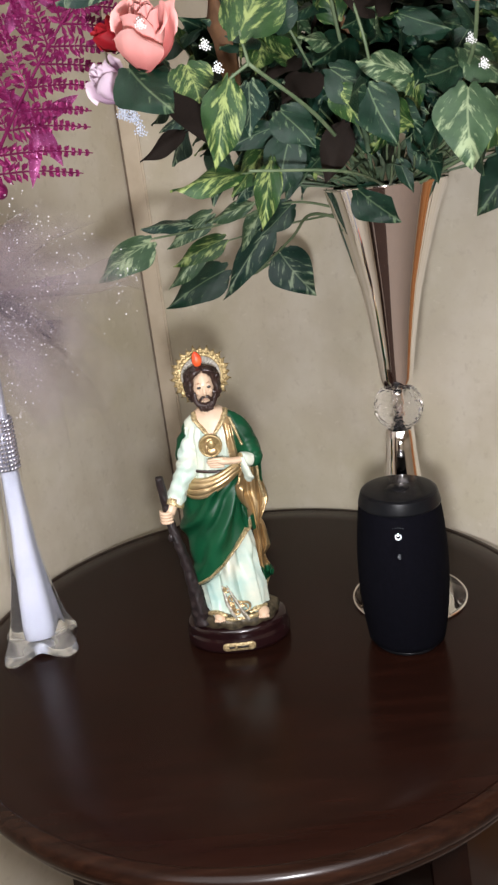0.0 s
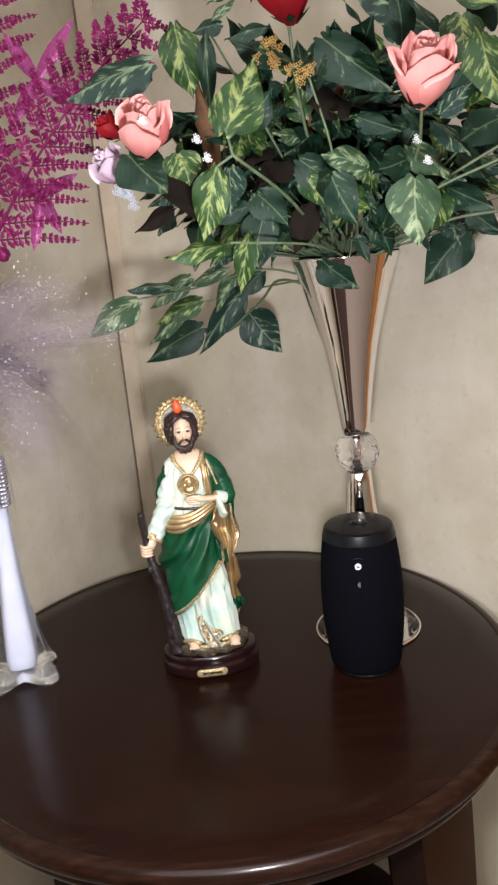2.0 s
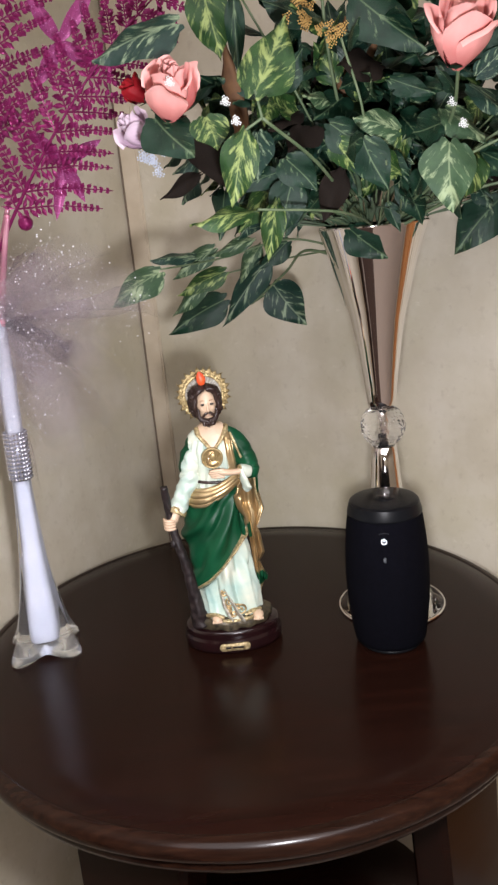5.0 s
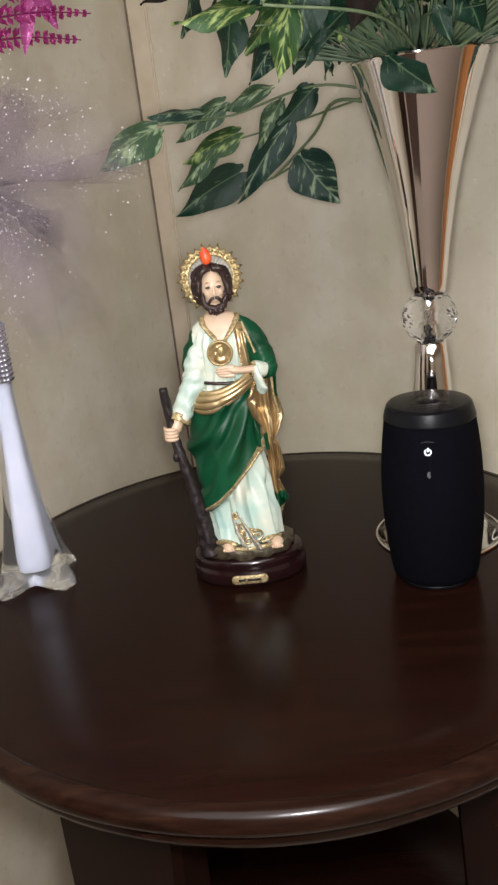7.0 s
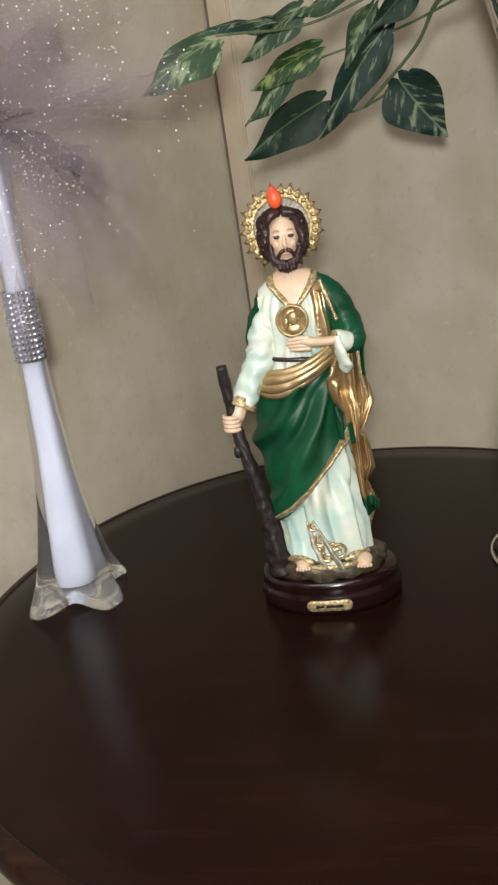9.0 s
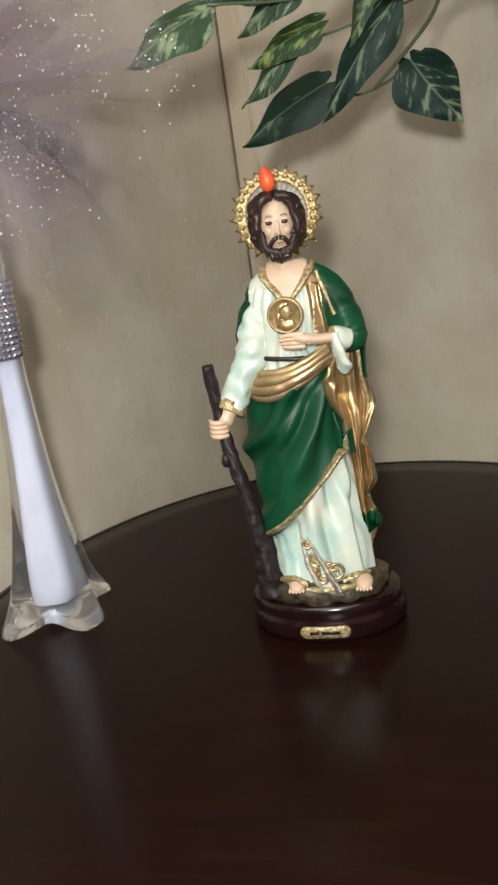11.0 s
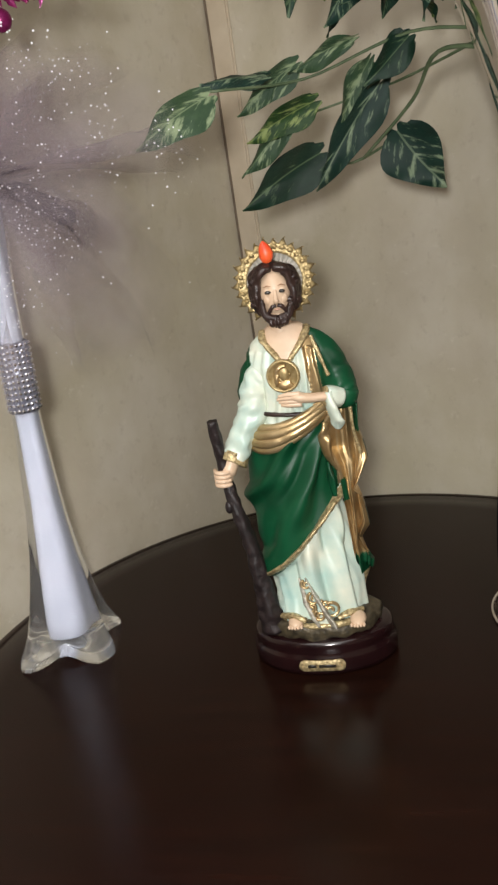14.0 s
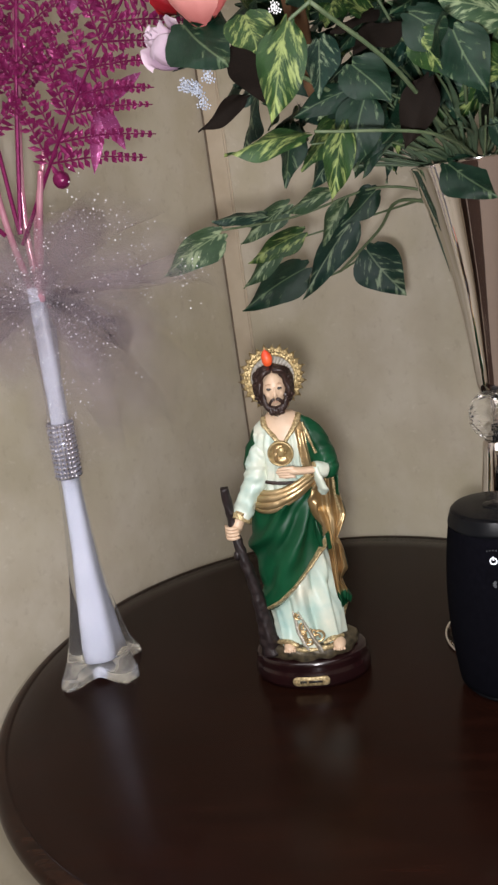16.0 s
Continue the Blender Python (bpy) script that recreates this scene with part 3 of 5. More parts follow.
def frond(points, size, start=0.18, count=11, face=Vector((0.1, -1, 0.15))):
    """A twice-cut frond: rachis, side branches, leaflets."""
    bm = bmesh.new()
    path = smooth_path(points, 60)
    tube(bm, points, [0.0022, 0.0013, 0.0007], 6, 24)
    face = face.normalized()
    for i in range(count):
        u = start + (0.985 - start) * i / (count - 1)
        k = int(u * 60)
        p = path[k]
        d = (path[min(k + 2, 60)] - path[max(k - 2, 0)]).normalized()
        s = d.cross(face).normalized()
        length = size * (1.0 - 0.75 * u ** 2.2) * random.uniform(0.88, 1.08)
        for sign in (-1, 1):
            way = (d * 0.62 + s * sign * 0.8 + face * random.uniform(-0.1, 0.25)).normalized()
            bend = Vector((0, 0, -0.12 * length))
            tip = p + way * length + bend
            pts = [p, p + way * length * 0.5 + bend * 0.2, tip]
            tube(bm, pts, [0.0011, 0.0005], 4, 5)
            sub = smooth_path(pts, 14)
            n = max(6, int(length / 0.0031))
            for j in range(1, n):
                w = j / n
                q = sub[int(w * 14)]
                e = (sub[min(int(w * 14) + 1, 14)] - sub[max(int(w * 14) - 1, 0)]).normalized()
                t = e.cross(face).normalized()
                ll = 0.0140 * (1 - 0.80 * w) * random.uniform(0.7, 1.2)
                for g in (-1, 1):
                    f = (e * random.uniform(0.35, 0.75) + t * g * 0.85 + face * random.uniform(-0.7, 0.8)).normalized()
                    nn = f.cross(face + t * random.uniform(-0.7, 0.7)).normalized() * random.uniform(0.0016, 0.0024)
                    a = q + f * ll * 0.55
                    b = q + f * ll
                    up = face * 0.0007
                    v = [bm.verts.new(x) for x in (q, a + nn * 1.2, b, a - nn * 1.2, a + up)]
                    bm.faces.new((v[0], v[1], v[4]))
                    bm.faces.new((v[1], v[2], v[4]))
                    bm.faces.new((v[2], v[3], v[4]))
                    bm.faces.new((v[3], v[0], v[4]))
    return part("fern_frond", bm, M_FERN, spray, smooth=False)


def rel(x, y, z):
    return (x - EX, y - EY, z - 1.06)


frond([rel(-0.285, 0.79, 1.11), rel(-0.21, 0.775, 1.215), rel(-0.135, 0.765, 1.30), rel(-0.056, 0.76, 1.366)], 0.092, 0.2, 14)
frond([rel(-0.285, 0.79, 1.12), rel(-0.255, 0.785, 1.26), rel(-0.215, 0.775, 1.40), rel(-0.165, 0.77, 1.52)], 0.085, 0.3, 15)
frond([rel(-0.29, 0.80, 1.12), rel(-0.30, 0.80, 1.26), rel(-0.325, 0.79, 1.40), rel(-0.34, 0.78, 1.5)], 0.08, 0.22, 12)
frond([rel(-0.30, 0.79, 1.12), rel(-0.36, 0.78, 1.2), rel(-0.41, 0.77, 1.29)], 0.075, 0.25, 10)
for pts in ([rel(-0.281, 0.797, 1.050), rel(-0.279, 0.795, 1.15), rel(-0.245, 0.79, 1.32), rel(-0.225, 0.79, 1.45)], [rel(-0.280, 0.80, 1.050), rel(-0.272, 0.797, 1.12), rel(-0.248, 0.795, 1.19)],
            [rel(-0.285, 0.797, 1.050), rel(-0.302, 0.797, 1.15), rel(-0.30, 0.79, 1.3)], [rel(-0.282, 0.795, 1.050), rel(-0.262, 0.785, 1.13), rel(-0.25, 0.78, 1.17)]):
    bm = bmesh.new()
    tube(bm, pts, [0.0035, 0.0028], 8, 14)
    part("stem", bm, M_PINKSTEM, spray, "glossy pale pink plastic stem")
for c, r in (((-0.2345, 0.785, 1.160), 0.0078), ((-0.268, 0.775, 1.30), 0.0085), ((-0.31, 0.785, 1.17), 0.008), ((-0.235, 0.76, 1.475), 0.016)):
    bm = bmesh.new()
    ball(bm, rel(*c), r, bumps=0.06, freq=600)
    part("berry", bm, M_FERN, spray, "round magenta glitter berry")


def pointed(base, tip, width, face, material, name, parent):
    """A pointed petal with a raised middle."""
    base, tip = Vector(base), Vector(tip)
    d = tip - base
    s = d.cross(face).normalized()
    nrm = s.cross(d).normalized()
    bm = bmesh.new()
    rows = []
    for i in range(9):
        u = i / 8
        w = width * math.sin(math.pi * min(1, 0.08 + u * 0.92)) ** 0.8 * (1 - 0.25 * u)
        rows.append([base + d * u + s * (w * v) - nrm * (0.35 * w * abs(v)) - nrm * (0.1 * d.length * u * u) for v in (-1, -0.5, 0, 0.5, 1)])
    grid(bm, rows)
    return part(name, bm, material, parent)


FACE = Vector((0.1, -1, 0.2)).normalized()
for hub, ends, w in (((-0.185, 0.775, 1.215), ((-0.200, 0.770, 1.160), (-0.144, 0.765, 1.232), (-0.215, 0.772, 1.25), (-0.168, 0.77, 1.175)), 0.0075),
                     ((-0.172, 0.78, 1.325), ((-0.128, 0.77, 1.375), (-0.20, 0.77, 1.285), (-0.195, 0.77, 1.368), (-0.14, 0.775, 1.30)), 0.0085)):
    for e in ends:
        pointed(rel(*hub), rel(*e), w, FACE, M_FERN2, "glitter_petal", spray)
random.seed(17)
bm = bmesh.new()
for ob in [o for o in spray.children if o.name.startswith(("fern_frond", "glitter_petal"))]:
    vs = ob.data.vertices
    for _ in range(260):
        ball(bm, vs[random.randrange(len(vs))].co + Vector((0, -0.001, 0)), random.uniform(0.0002, 0.0005), 0, 4, 2)
tagged(part("glitter", bm, M_FLECK, spray, "bright glitter specks", smooth=False), kind="stuff")

# ---- painted figurine: one mesh ----
def figurine():
    names = [("gown_white", painted("pearl_white_paint", (0.33, 0.52, 0.48), (0.70, 0.70, 0.57), 0.36, 30, bump=0.05)),
             ("green", painted("emerald_paint", (0.002, 0.033, 0.013), (0.004, 0.066, 0.026), 0.42, 32, bump=0.06, shine=0.25)),
             ("gold", painted("antique_gold_paint", (0.34, 0.22, 0.095), (0.62, 0.47, 0.26), 0.36, 40, 0.8, 0.2)),
             ("skin", painted("flesh_paint", (0.57, 0.40, 0.27), (0.67, 0.50, 0.355), 0.4, 70, bump=0.04)),
             ("hair", painted("dark_brown_paint", (0.014, 0.007, 0.006), (0.04, 0.02, 0.016), 0.35, 300, bump=0.6, fine=700)),
             ("staff", painted("bark_brown_paint", (0.007, 0.0045, 0.005), (0.022, 0.013, 0.013), 0.5, 200, bump=0.8, fine=500)),
             ("rock", painted("bronze_rock_paint", (0.022, 0.018, 0.012), (0.12, 0.095, 0.055), 0.4, 170, 0.3, 0.9, 420)),
             ("wood", painted("dark_cherry_base", (0.008, 0.0028, 0.0032), (0.016, 0.005, 0.0055), 0.18, 50, bump=0.03)),
             ("flame", painted("orange_red_flame", (0.75, 0.05, 0.02), (0.85, 0.13, 0.03), 0.4, 90)),
             ("lace", painted("gilded_lace", (0.13, 0.080, 0.028), (0.74, 0.60, 0.33), 0.35, 420, 0.45, 0.9, 800)),
             ("brass", painted("bright_brass", (0.27, 0.19, 0.075), (0.50, 0.39, 0.20), 0.45, 240, 0.55, 0.4)),
             ("ink", painted("black_print", (0.012, 0.01, 0.008), (0.03, 0.025, 0.02), 0.4, 80)),
             ("silver", painted("pale_silver_gilt", (0.26, 0.23, 0.18), (0.72, 0.69, 0.60), 0.4, 300, 0.4, 0.7, 800)),
             ("lip", painted("rose_paint", (0.55, 0.30, 0.21), (0.6, 0.34, 0.25), 0.4, 80)),
             ("rays", painted("silver_white_rays", (0.40, 0.37, 0.31), (0.72, 0.69, 0.62), 0.35, 260, 0.3, 0.3)),
             ("brow", painted("tan_brow_paint", (0.36, 0.20, 0.11), (0.42, 0.25, 0.15), 0.5, 90))]
    ix = {k: i for i, (k, _) in enumerate(names)}
    WHITE, GREEN, GOLD, SKIN, HAIR, STAFF, ROCK, WOOD, FLAME, LACE, BRASS, INK, SILVER, LIP, RAYS, BROW = (ix[k] for k, _ in names)
    bm = bmesh.new()
    cx0, cy0 = -0.067, 0.776

    # oval two-step base
    oval = [(0.0, 0.665), (0.93, 0.665), (0.985, 0.6665), (1.0, 0.670), (1.0, 0.6775), (0.985, 0.6805), (0.955, 0.682), (0.965, 0.6845), (0.965, 0.6885), (0.94, 0.6915), (0.90, 0.6925), (0.0, 0.6925)]
    rows = [[(cx0 + (0.057 * r + 1e-4) * math.cos(a), cy0 + (0.040 * r + 1e-4) * math.sin(a), z) for a in np.linspace(0, math.tau, 72, endpoint=False)] for r, z in oval]
    grid(bm, rows, True, WOOD)
    # rock
    rows = []
    for r, z in ((1.0, 0.6925), (1.05, 0.697), (1.0, 0.702), (0.9, 0.7055), (0.6, 0.706), (0.0, 0.7065)):
        row = []
        for a in np.linspace(0, math.tau, 80, endpoint=False):
            q = Vector((math.cos(a), math.sin(a), z * 40))
            k = r * (1 + 0.10 * noise.noise(q * 3.1) + 0.05 * noise.noise(q * 9))
            row.append((cx0 - 0.001 + 0.0455 * k * math.cos(a), cy0 - 0.001 + 0.0335 * k * math.sin(a), z + 0.0022 * noise.noise(q * 5) * (r > 0.1)))
        rows.append(row)
    grid(bm, rows, True, ROCK)
    # plaque with two rivets and bars for its lettering
    rows = []
    for k, y in ((1.0, 0.7385), (1.0, 0.7356), (0.9, 0.7351), (0.0, 0.7351)):
        row = []
        for j in range(32):
            a = math.tau * j / 32
            row.append((-0.066 + (math.copysign(0.0130, math.cos(a)) + 0.0047 * math.cos(a)) * max(k, 0.001), y, 0.6745 + 0.0045 * math.sin(a) * max(k, 0.001)))
        rows.append(row)
    grid(bm, rows, True, LACE)
    for x in (-0.0808, -0.0512):
        ball(bm, (x, 0.7352, 0.6745), 0.0009, GOLD, 8, 6)
    for x0, x1 in ((-0.0770, -0.0705), (-0.0685, -0.0555)):
        box(bm, (x0, 0.7349, 0.6732), (x1, 0.7354, 0.6757), 0, 0, INK)

    table_z = [0.700, 0.73, 0.76, 0.79, 0.815, 0.835, 0.848, 0.868, 0.885, 0.900, 0.910, 0.917, 0.922, 0.928]
    t_cx = [-0.0655, -0.0685, -0.0715, -0.0750, -0.0760, -0.0745, -0.0725, -0.0695, -0.0680, -0.0670, -0.0670, -0.0672, -0.0675, -0.0685]
    t_ax = [0.0325, 0.0345, 0.0330, 0.0330, 0.0330, 0.0305, 0.0285, 0.0290, 0.0315, 0.0335, 0.0315, 0.0265, 0.0200, 0.0115]
    t_ay = [0.0245, 0.0235, 0.0230, 0.0235, 0.0235, 0.0225, 0.0215, 0.0210, 0.0205, 0.0190, 0.0170, 0.0145, 0.0120, 0.0095]

    def section(z):
        return tuple(float(np.interp(z, table_z, t)) for t in (t_cx, t_ax, t_ay))

    def low(x):
        return 0.735 + 0.60 * (x + 0.104) + 8.0 * (x + 0.104) ** 2

    def sash(x):
        return 0.8480 + 0.0190 * max(0, (x + 0.088) / 0.0425) ** 1.6 + 0.005 * max(0, (-0.088 - x) / 0.014) ** 2

    def front(x, z, out):
        cx, ax, ay = section(z)
        c = max(-1.0, min(1.0, (x - cx) / ax))
        return Vector((cx + c * (ax + out), cy0 - 0.006 - (ay + out) * math.sqrt(max(0.0, 1 - c * c)), z))

    def collar(z):
        return (z - 0.8995) * 0.70

    def zone(c):
        x, y, z = c
        if z > 0.8995 and abs(x + 0.0675) < collar(z) and y < 0.785:
            return SKIN
        if z > 0.922:
            return SKIN if abs(x + 0.0675) < 0.0125 and y < 0.785 else GREEN
        if y > 0.785:
            return GREEN if z > 0.72 else WHITE
        s = sash(x)
        edge = -0.0515 - (z - 0.875) * 0.10
        if z > s:
            if x > edge + 0.0085:
                return GREEN
            if x > edge:
                return GOLD
            if x < -0.0945 and z > 0.868:
                return GREEN
            return WHITE
        if x > -0.0415 and z > 0.806:
            return GOLD
        if z > low(x):
            return GREEN
        return WHITE

    rows = []
    for z in np.linspace(0.700, 0.928, 260):
        cx, ax, ay = section(z)
        row = []
        for j in range(300):
            a = math.tau * j / 300
            x, y = cx + ax * math.cos(a), cy0 - 0.006 + ay * math.sin(a)
            s, out = sash(x), 0.0
            soft = 1 / (1 + math.exp(-(z - low(x)) / 0.0008)) if y < 0.785 else 1.0
            fade = min(1, max(0, (0.81 - z) / 0.05))
            gown = (0.0040 * math.sin(a * 8 + 1.6 * math.sin(z * 45)) + 0.0012 * math.sin(a * 17 + z * 60) + 0.0016 * noise.noise((x * 70, y * 60, z * 22)) - 0.0065 * max(0.0, -math.cos(a)) * min(1.0, max(0.0, (z - 0.702) / 0.02))) * fade
            fan = math.atan2(0.878 - z, -0.040 - x + 0.002)
            far = min(1.0, math.hypot(0.878 - z, -0.040 - x) / 0.05)
            wrap = 0.0026 + far * (0.0013 * math.sin(fan * 33 + 3.0 * noise.noise((x * 30, 5.0, z * 30))) + 0.0026 * math.sin(fan * 17 + 1.8 * noise.noise((x * 25, y * 20, z * 25))) + 0.0030 * noise.noise((fan * 5, y * 18, 1.0 + far))) + 0.0008 * noise.noise((x * 60, y * 50, z * 60))
            if z < s:
                out = gown * (1 - soft) + wrap * soft
            elif not (abs(x + 0.0675) < collar(z) + 0.002 or z > 0.912):
                out = 0.0017 * noise.noise((x * 110, y * 70, z * 34)) + 0.0009 * math.sin(x * 900 + 4 * noise.noise((x * 40, 0, z * 40)))
                if x > -0.0515 and y < 0.785:
                    out += 0.0026 + 0.0010 * math.sin((x + z * 0.1) * 1300)
            k = 1 + out / math.hypot(ax * math.cos(a), ay * math.sin(a))
            row.append((cx + ax * k * math.cos(a), cy0 - 0.006 + ay * k * math.sin(a), z))
        rows.append(row)
    grid(bm, rows, True, zone, True)
    # braids along the cloth edges
    tube(bm, [front(x, low(x) + 0.0030, 0.0036) for x in np.linspace(-0.1035, -0.0435, 16)], [0.0046, 0.0054, 0.0052], 16, 150, LACE, 0.3, 0.32)
    for sgn in (-1, 1):
        tube(bm, [front(-0.0675 + sgn * collar(z) * (1.08 - 14 * (z - 0.911) ** 2 / 0.0115), z, 0.0012) for z in np.linspace(0.9005, 0.9250, 8)], [0.0030, 0.0037, 0.0028], 14, 60, LACE, 0.4, 0.6)
    tube(bm, [front(x, 0.7035, 0.0022) for x in np.linspace(-0.098, -0.037, 12)], [0.0026, 0.0026], 9, 60, LACE, 0.5)
    for x0, x1, z in ((-0.0930, -0.0740, 0.7085), (-0.0520, -0.0360, 0.7085)):
        tube(bm, [front(x, z + 0.0025 * math.sin((x - x0) / (x1 - x0) * math.pi), 0.0030) for x in np.linspace(x0, x1, 8)], [0.0022, 0.0034, 0.0026], 12, 40, LACE, 0.5, 0.7)
    # rolled sash: four strands, the belt over it
    for dz, out, r in ((0.0052, 0.0025, 0.0026), (0.0018, 0.0042, 0.0033), (-0.0022, 0.0042, 0.0034), (-0.0058, 0.0030, 0.0027)):
        tube(bm, [front(x, sash(x) + dz * (1.6 - 13.5 * (x + 0.1025)), out) for x in np.linspace(-0.1045, -0.0435, 16)], [r * 1.2, r * 1.35, r * 1.1, r * 0.85], 14, 50, GOLD, 0.12)
    tube(bm, [front(x, 0.8665 - 0.08 * (x + 0.089), 0.0012) for x in np.linspace(-0.090, -0.060, 8)], [0.0017, 0.0017], 8, 20, HAIR)
    # scrolled ornament on the gown, over a pale panel
    tube(bm, [front(-0.0720, 0.742, 0.0022), front(-0.0660, 0.728, 0.0026), front(-0.0600, 0.714, 0.0030), front(-0.0560, 0.7045, 0.0030)], [0.0035, 0.0085, 0.0100, 0.0105], 18, 30, SILVER, 0.2, 0.2)
    for sx, sz, r0, turn in ((-0.0670, 0.7265, 0.0048, 1), (-0.0565, 0.7160, 0.0062, -1), (-0.0715, 0.7375, 0.0036, 1), (-0.0640, 0.7130, 0.0042, 1), (-0.0600, 0.7215, 0.0036, 1), (-0.0690, 0.7190, 0.0034, -1)):
        tube(bm, [front(sx + r0 * (1 - 0.8 * k / 14) * math.cos(turn * k * 0.62 + 2), sz + r0 * (1 - 0.8 * k / 14) * math.sin(turn * k * 0.62 + 2), 0.0042) for k in range(15)], [0.0013, 0.0010, 0.0012], 8, 46, GOLD, 0.3)
    tube(bm, [front(-0.0760, 0.742, 0.003), front(-0.0735, 0.7280, 0.0038), front(-0.0700, 0.7160, 0.004), front(-0.0650, 0.7040, 0.004)], [0.0012, 0.0020, 0.0020, 0.0014], 8, 30, SILVER, 0.5)

    # hanging mantle: gold pleats with a cascading edge, green outside
    edge_z = [0.745, 0.752, 0.767, 0.777, 0.800, 0.806, 0.826, 0.850, 0.869, 0.886]
    right_x = [-0.0225, -0.0205, -0.0305, -0.0215, -0.0245, -0.0300, -0.0175, -0.0220, -0.0205, -0.0230]
    left_z, left_x = [0.745, 0.755, 0.811, 0.820, 0.835, 0.856, 0.872, 0.886], [-0.0330, -0.0345, -0.0385, -0.0400, -0.0480, -0.0455, -0.0360, -0.0330]
    rows = []
    for i in range(110):
        u = i / 109
        z = 0.886 - 0.141 * u
        xl, xr = float(np.interp(z, left_z, left_x)), float(np.interp(z, edge_z, right_x))
        ring = []
        for j in range(49):
            v = j / 48
            fold = math.sin(v * 13 + 1.0 + 2.2 * u) + 0.35 * math.sin(v * 29 - 4 * u)
            curl = 0.0045 * max(0.0, v - 0.82) / 0.18 * math.sin((z - 0.745) * 125)
            x = -0.0355 + 0.0125 * v + (xl + 0.0355) * (1 - v) ** 3 + (xr + 0.0230) * v ** 3
            ring.append((x, 0.7530 + 0.009 * v - 0.0036 * fold * (0.55 + 0.45 * u) - curl - 0.0008 * noise.noise((v * 9, u * 14, 2.0)), z + (0.004 * math.sin(v * 9 + 1) - 0.005 * v) * u))
        ring += [(x, y + 0.006, zz) for x, y, zz in reversed(ring)]
        rows.append(ring)

    def mantle(c):
        v = (c.x - np.interp(c.z, left_z, left_x)) / 0.014
        if c.y > 0.7655 or c.z < 0.752 or (c.z > 0.845 and c.x > -0.0262):
            return GREEN
        return GREEN if 0.795 < c.z < 0.812 and v < 0.25 else GOLD

    grid(bm, rows, True, mantle, True)
    tube(bm, [(-0.0310, 0.7725, 0.752), (-0.0300, 0.7730, 0.738), (-0.0335, 0.7735, 0.722)], [0.0050, 0.0062, 0.0040], 14, 16, LACE, 0.2, 0.5)
    # gilded border down the shoulder and the hanging edge
    tube(bm, [(-0.0470, 0.7495, 0.9205), (-0.0420, 0.7480, 0.905), (-0.0375, 0.7470, 0.891)], [0.0014, 0.0014], 7, 30, LACE, 0.6)
    tube(bm, [(-0.0270, 0.7480, 0.878), (-0.0252, 0.7500, 0.862), (-0.0248, 0.7510, 0.846), (-0.0215, 0.7530, 0.830)], [0.0013, 0.0013], 7, 40, LACE, 0.6)
    # turned flap below the hand
    tube(bm, [(-0.0430, 0.7440, 0.858), (-0.0455, 0.7425, 0.846), (-0.0445, 0.7430, 0.834), (-0.0395, 0.7455, 0.8215)], [0.0032, 0.0050, 0.0046, 0.0012], 20, 30, GOLD, 0.1, 0.5)
    tube(bm, [(-0.0455, 0.7440, 0.828), (-0.0440, 0.7430, 0.816), (-0.0430, 0.7440, 0.803)], [0.0020, 0.0040, 0.0022], 14, 20, GREEN, 0.2, 0.5)

    # arm with the staff
    tube(bm, [(-0.084, 0.768, 0.908), (-0.0925, 0.764, 0.890), (-0.0985, 0.757, 0.868), (-0.1075, 0.752, 0.850), (-0.1145, 0.748, 0.836)], [0.0065, 0.0110, 0.0110, 0.0098, 0.0092], 40, 80, WHITE, 0.22)
    tube(bm, [(-0.080, 0.772, 0.9125), (-0.0935, 0.770, 0.898), (-0.1010, 0.768, 0.880), (-0.1030, 0.768, 0.864)], [0.0060, 0.0098, 0.0085, 0.0020], 20, 30, GREEN, 0.2)
    tube(bm, [(-0.1135, 0.750, 0.8385), (-0.1165, 0.747, 0.8325)], [0.0100, 0.0106], 24, 6, LACE, 0.2)
    tube(bm, [(-0.1155, 0.749, 0.837), (-0.121, 0.746, 0.826)], [0.0060, 0.0064], 12, 4, SKIN)
    ball(bm, (-0.1235, 0.7455, 0.8235), (0.0068, 0.0062, 0.0066), SKIN, 16, 12)
    for k in range(4):
        z = 0.8285 - 0.0031 * k
        tube(bm, [(-0.1305, 0.7465, z), (-0.128, 0.7400, z - 0.0004), (-0.1225, 0.7392, z - 0.0008), (-0.1180, 0.7425, z - 0.001)], [0.0016, 0.0019, 0.0015], 8, 8, SKIN)
    tube(bm, [(-0.1258, 0.7410, 0.8675), (-0.1240, 0.7440, 0.842), (-0.1226, 0.7460, 0.824), (-0.1180, 0.7455, 0.800), (-0.1115, 0.7490, 0.770), (-0.1065, 0.7530, 0.735), (-0.1030, 0.7570, 0.697)], [0.0041, 0.0042, 0.0044, 0.0047, 0.0054, 0.0068, 0.0098], 24, 130, STAFF, 0.26)
    ball(bm, (-0.1222, 0.7440, 0.800), (0.0034, 0.003, 0.005), STAFF, 10, 8, 0.3)

    # arm across the chest
    tube(bm, [(-0.053, 0.768, 0.919), (-0.0425, 0.767, 0.908), (-0.0335, 0.760, 0.889), (-0.0295, 0.753, 0.875), (-0.033, 0.747, 0.872)], [0.0070, 0.0098, 0.0116, 0.0104, 0.0070], 34, 60, GREEN, 0.18)
    tube(bm, [(-0.0315, 0.747, 0.874), (-0.0375, 0.7425, 0.877), (-0.0405, 0.741, 0.8780)], [0.0072, 0.0078, 0.0074], 28, 14, WHITE, 0.12)
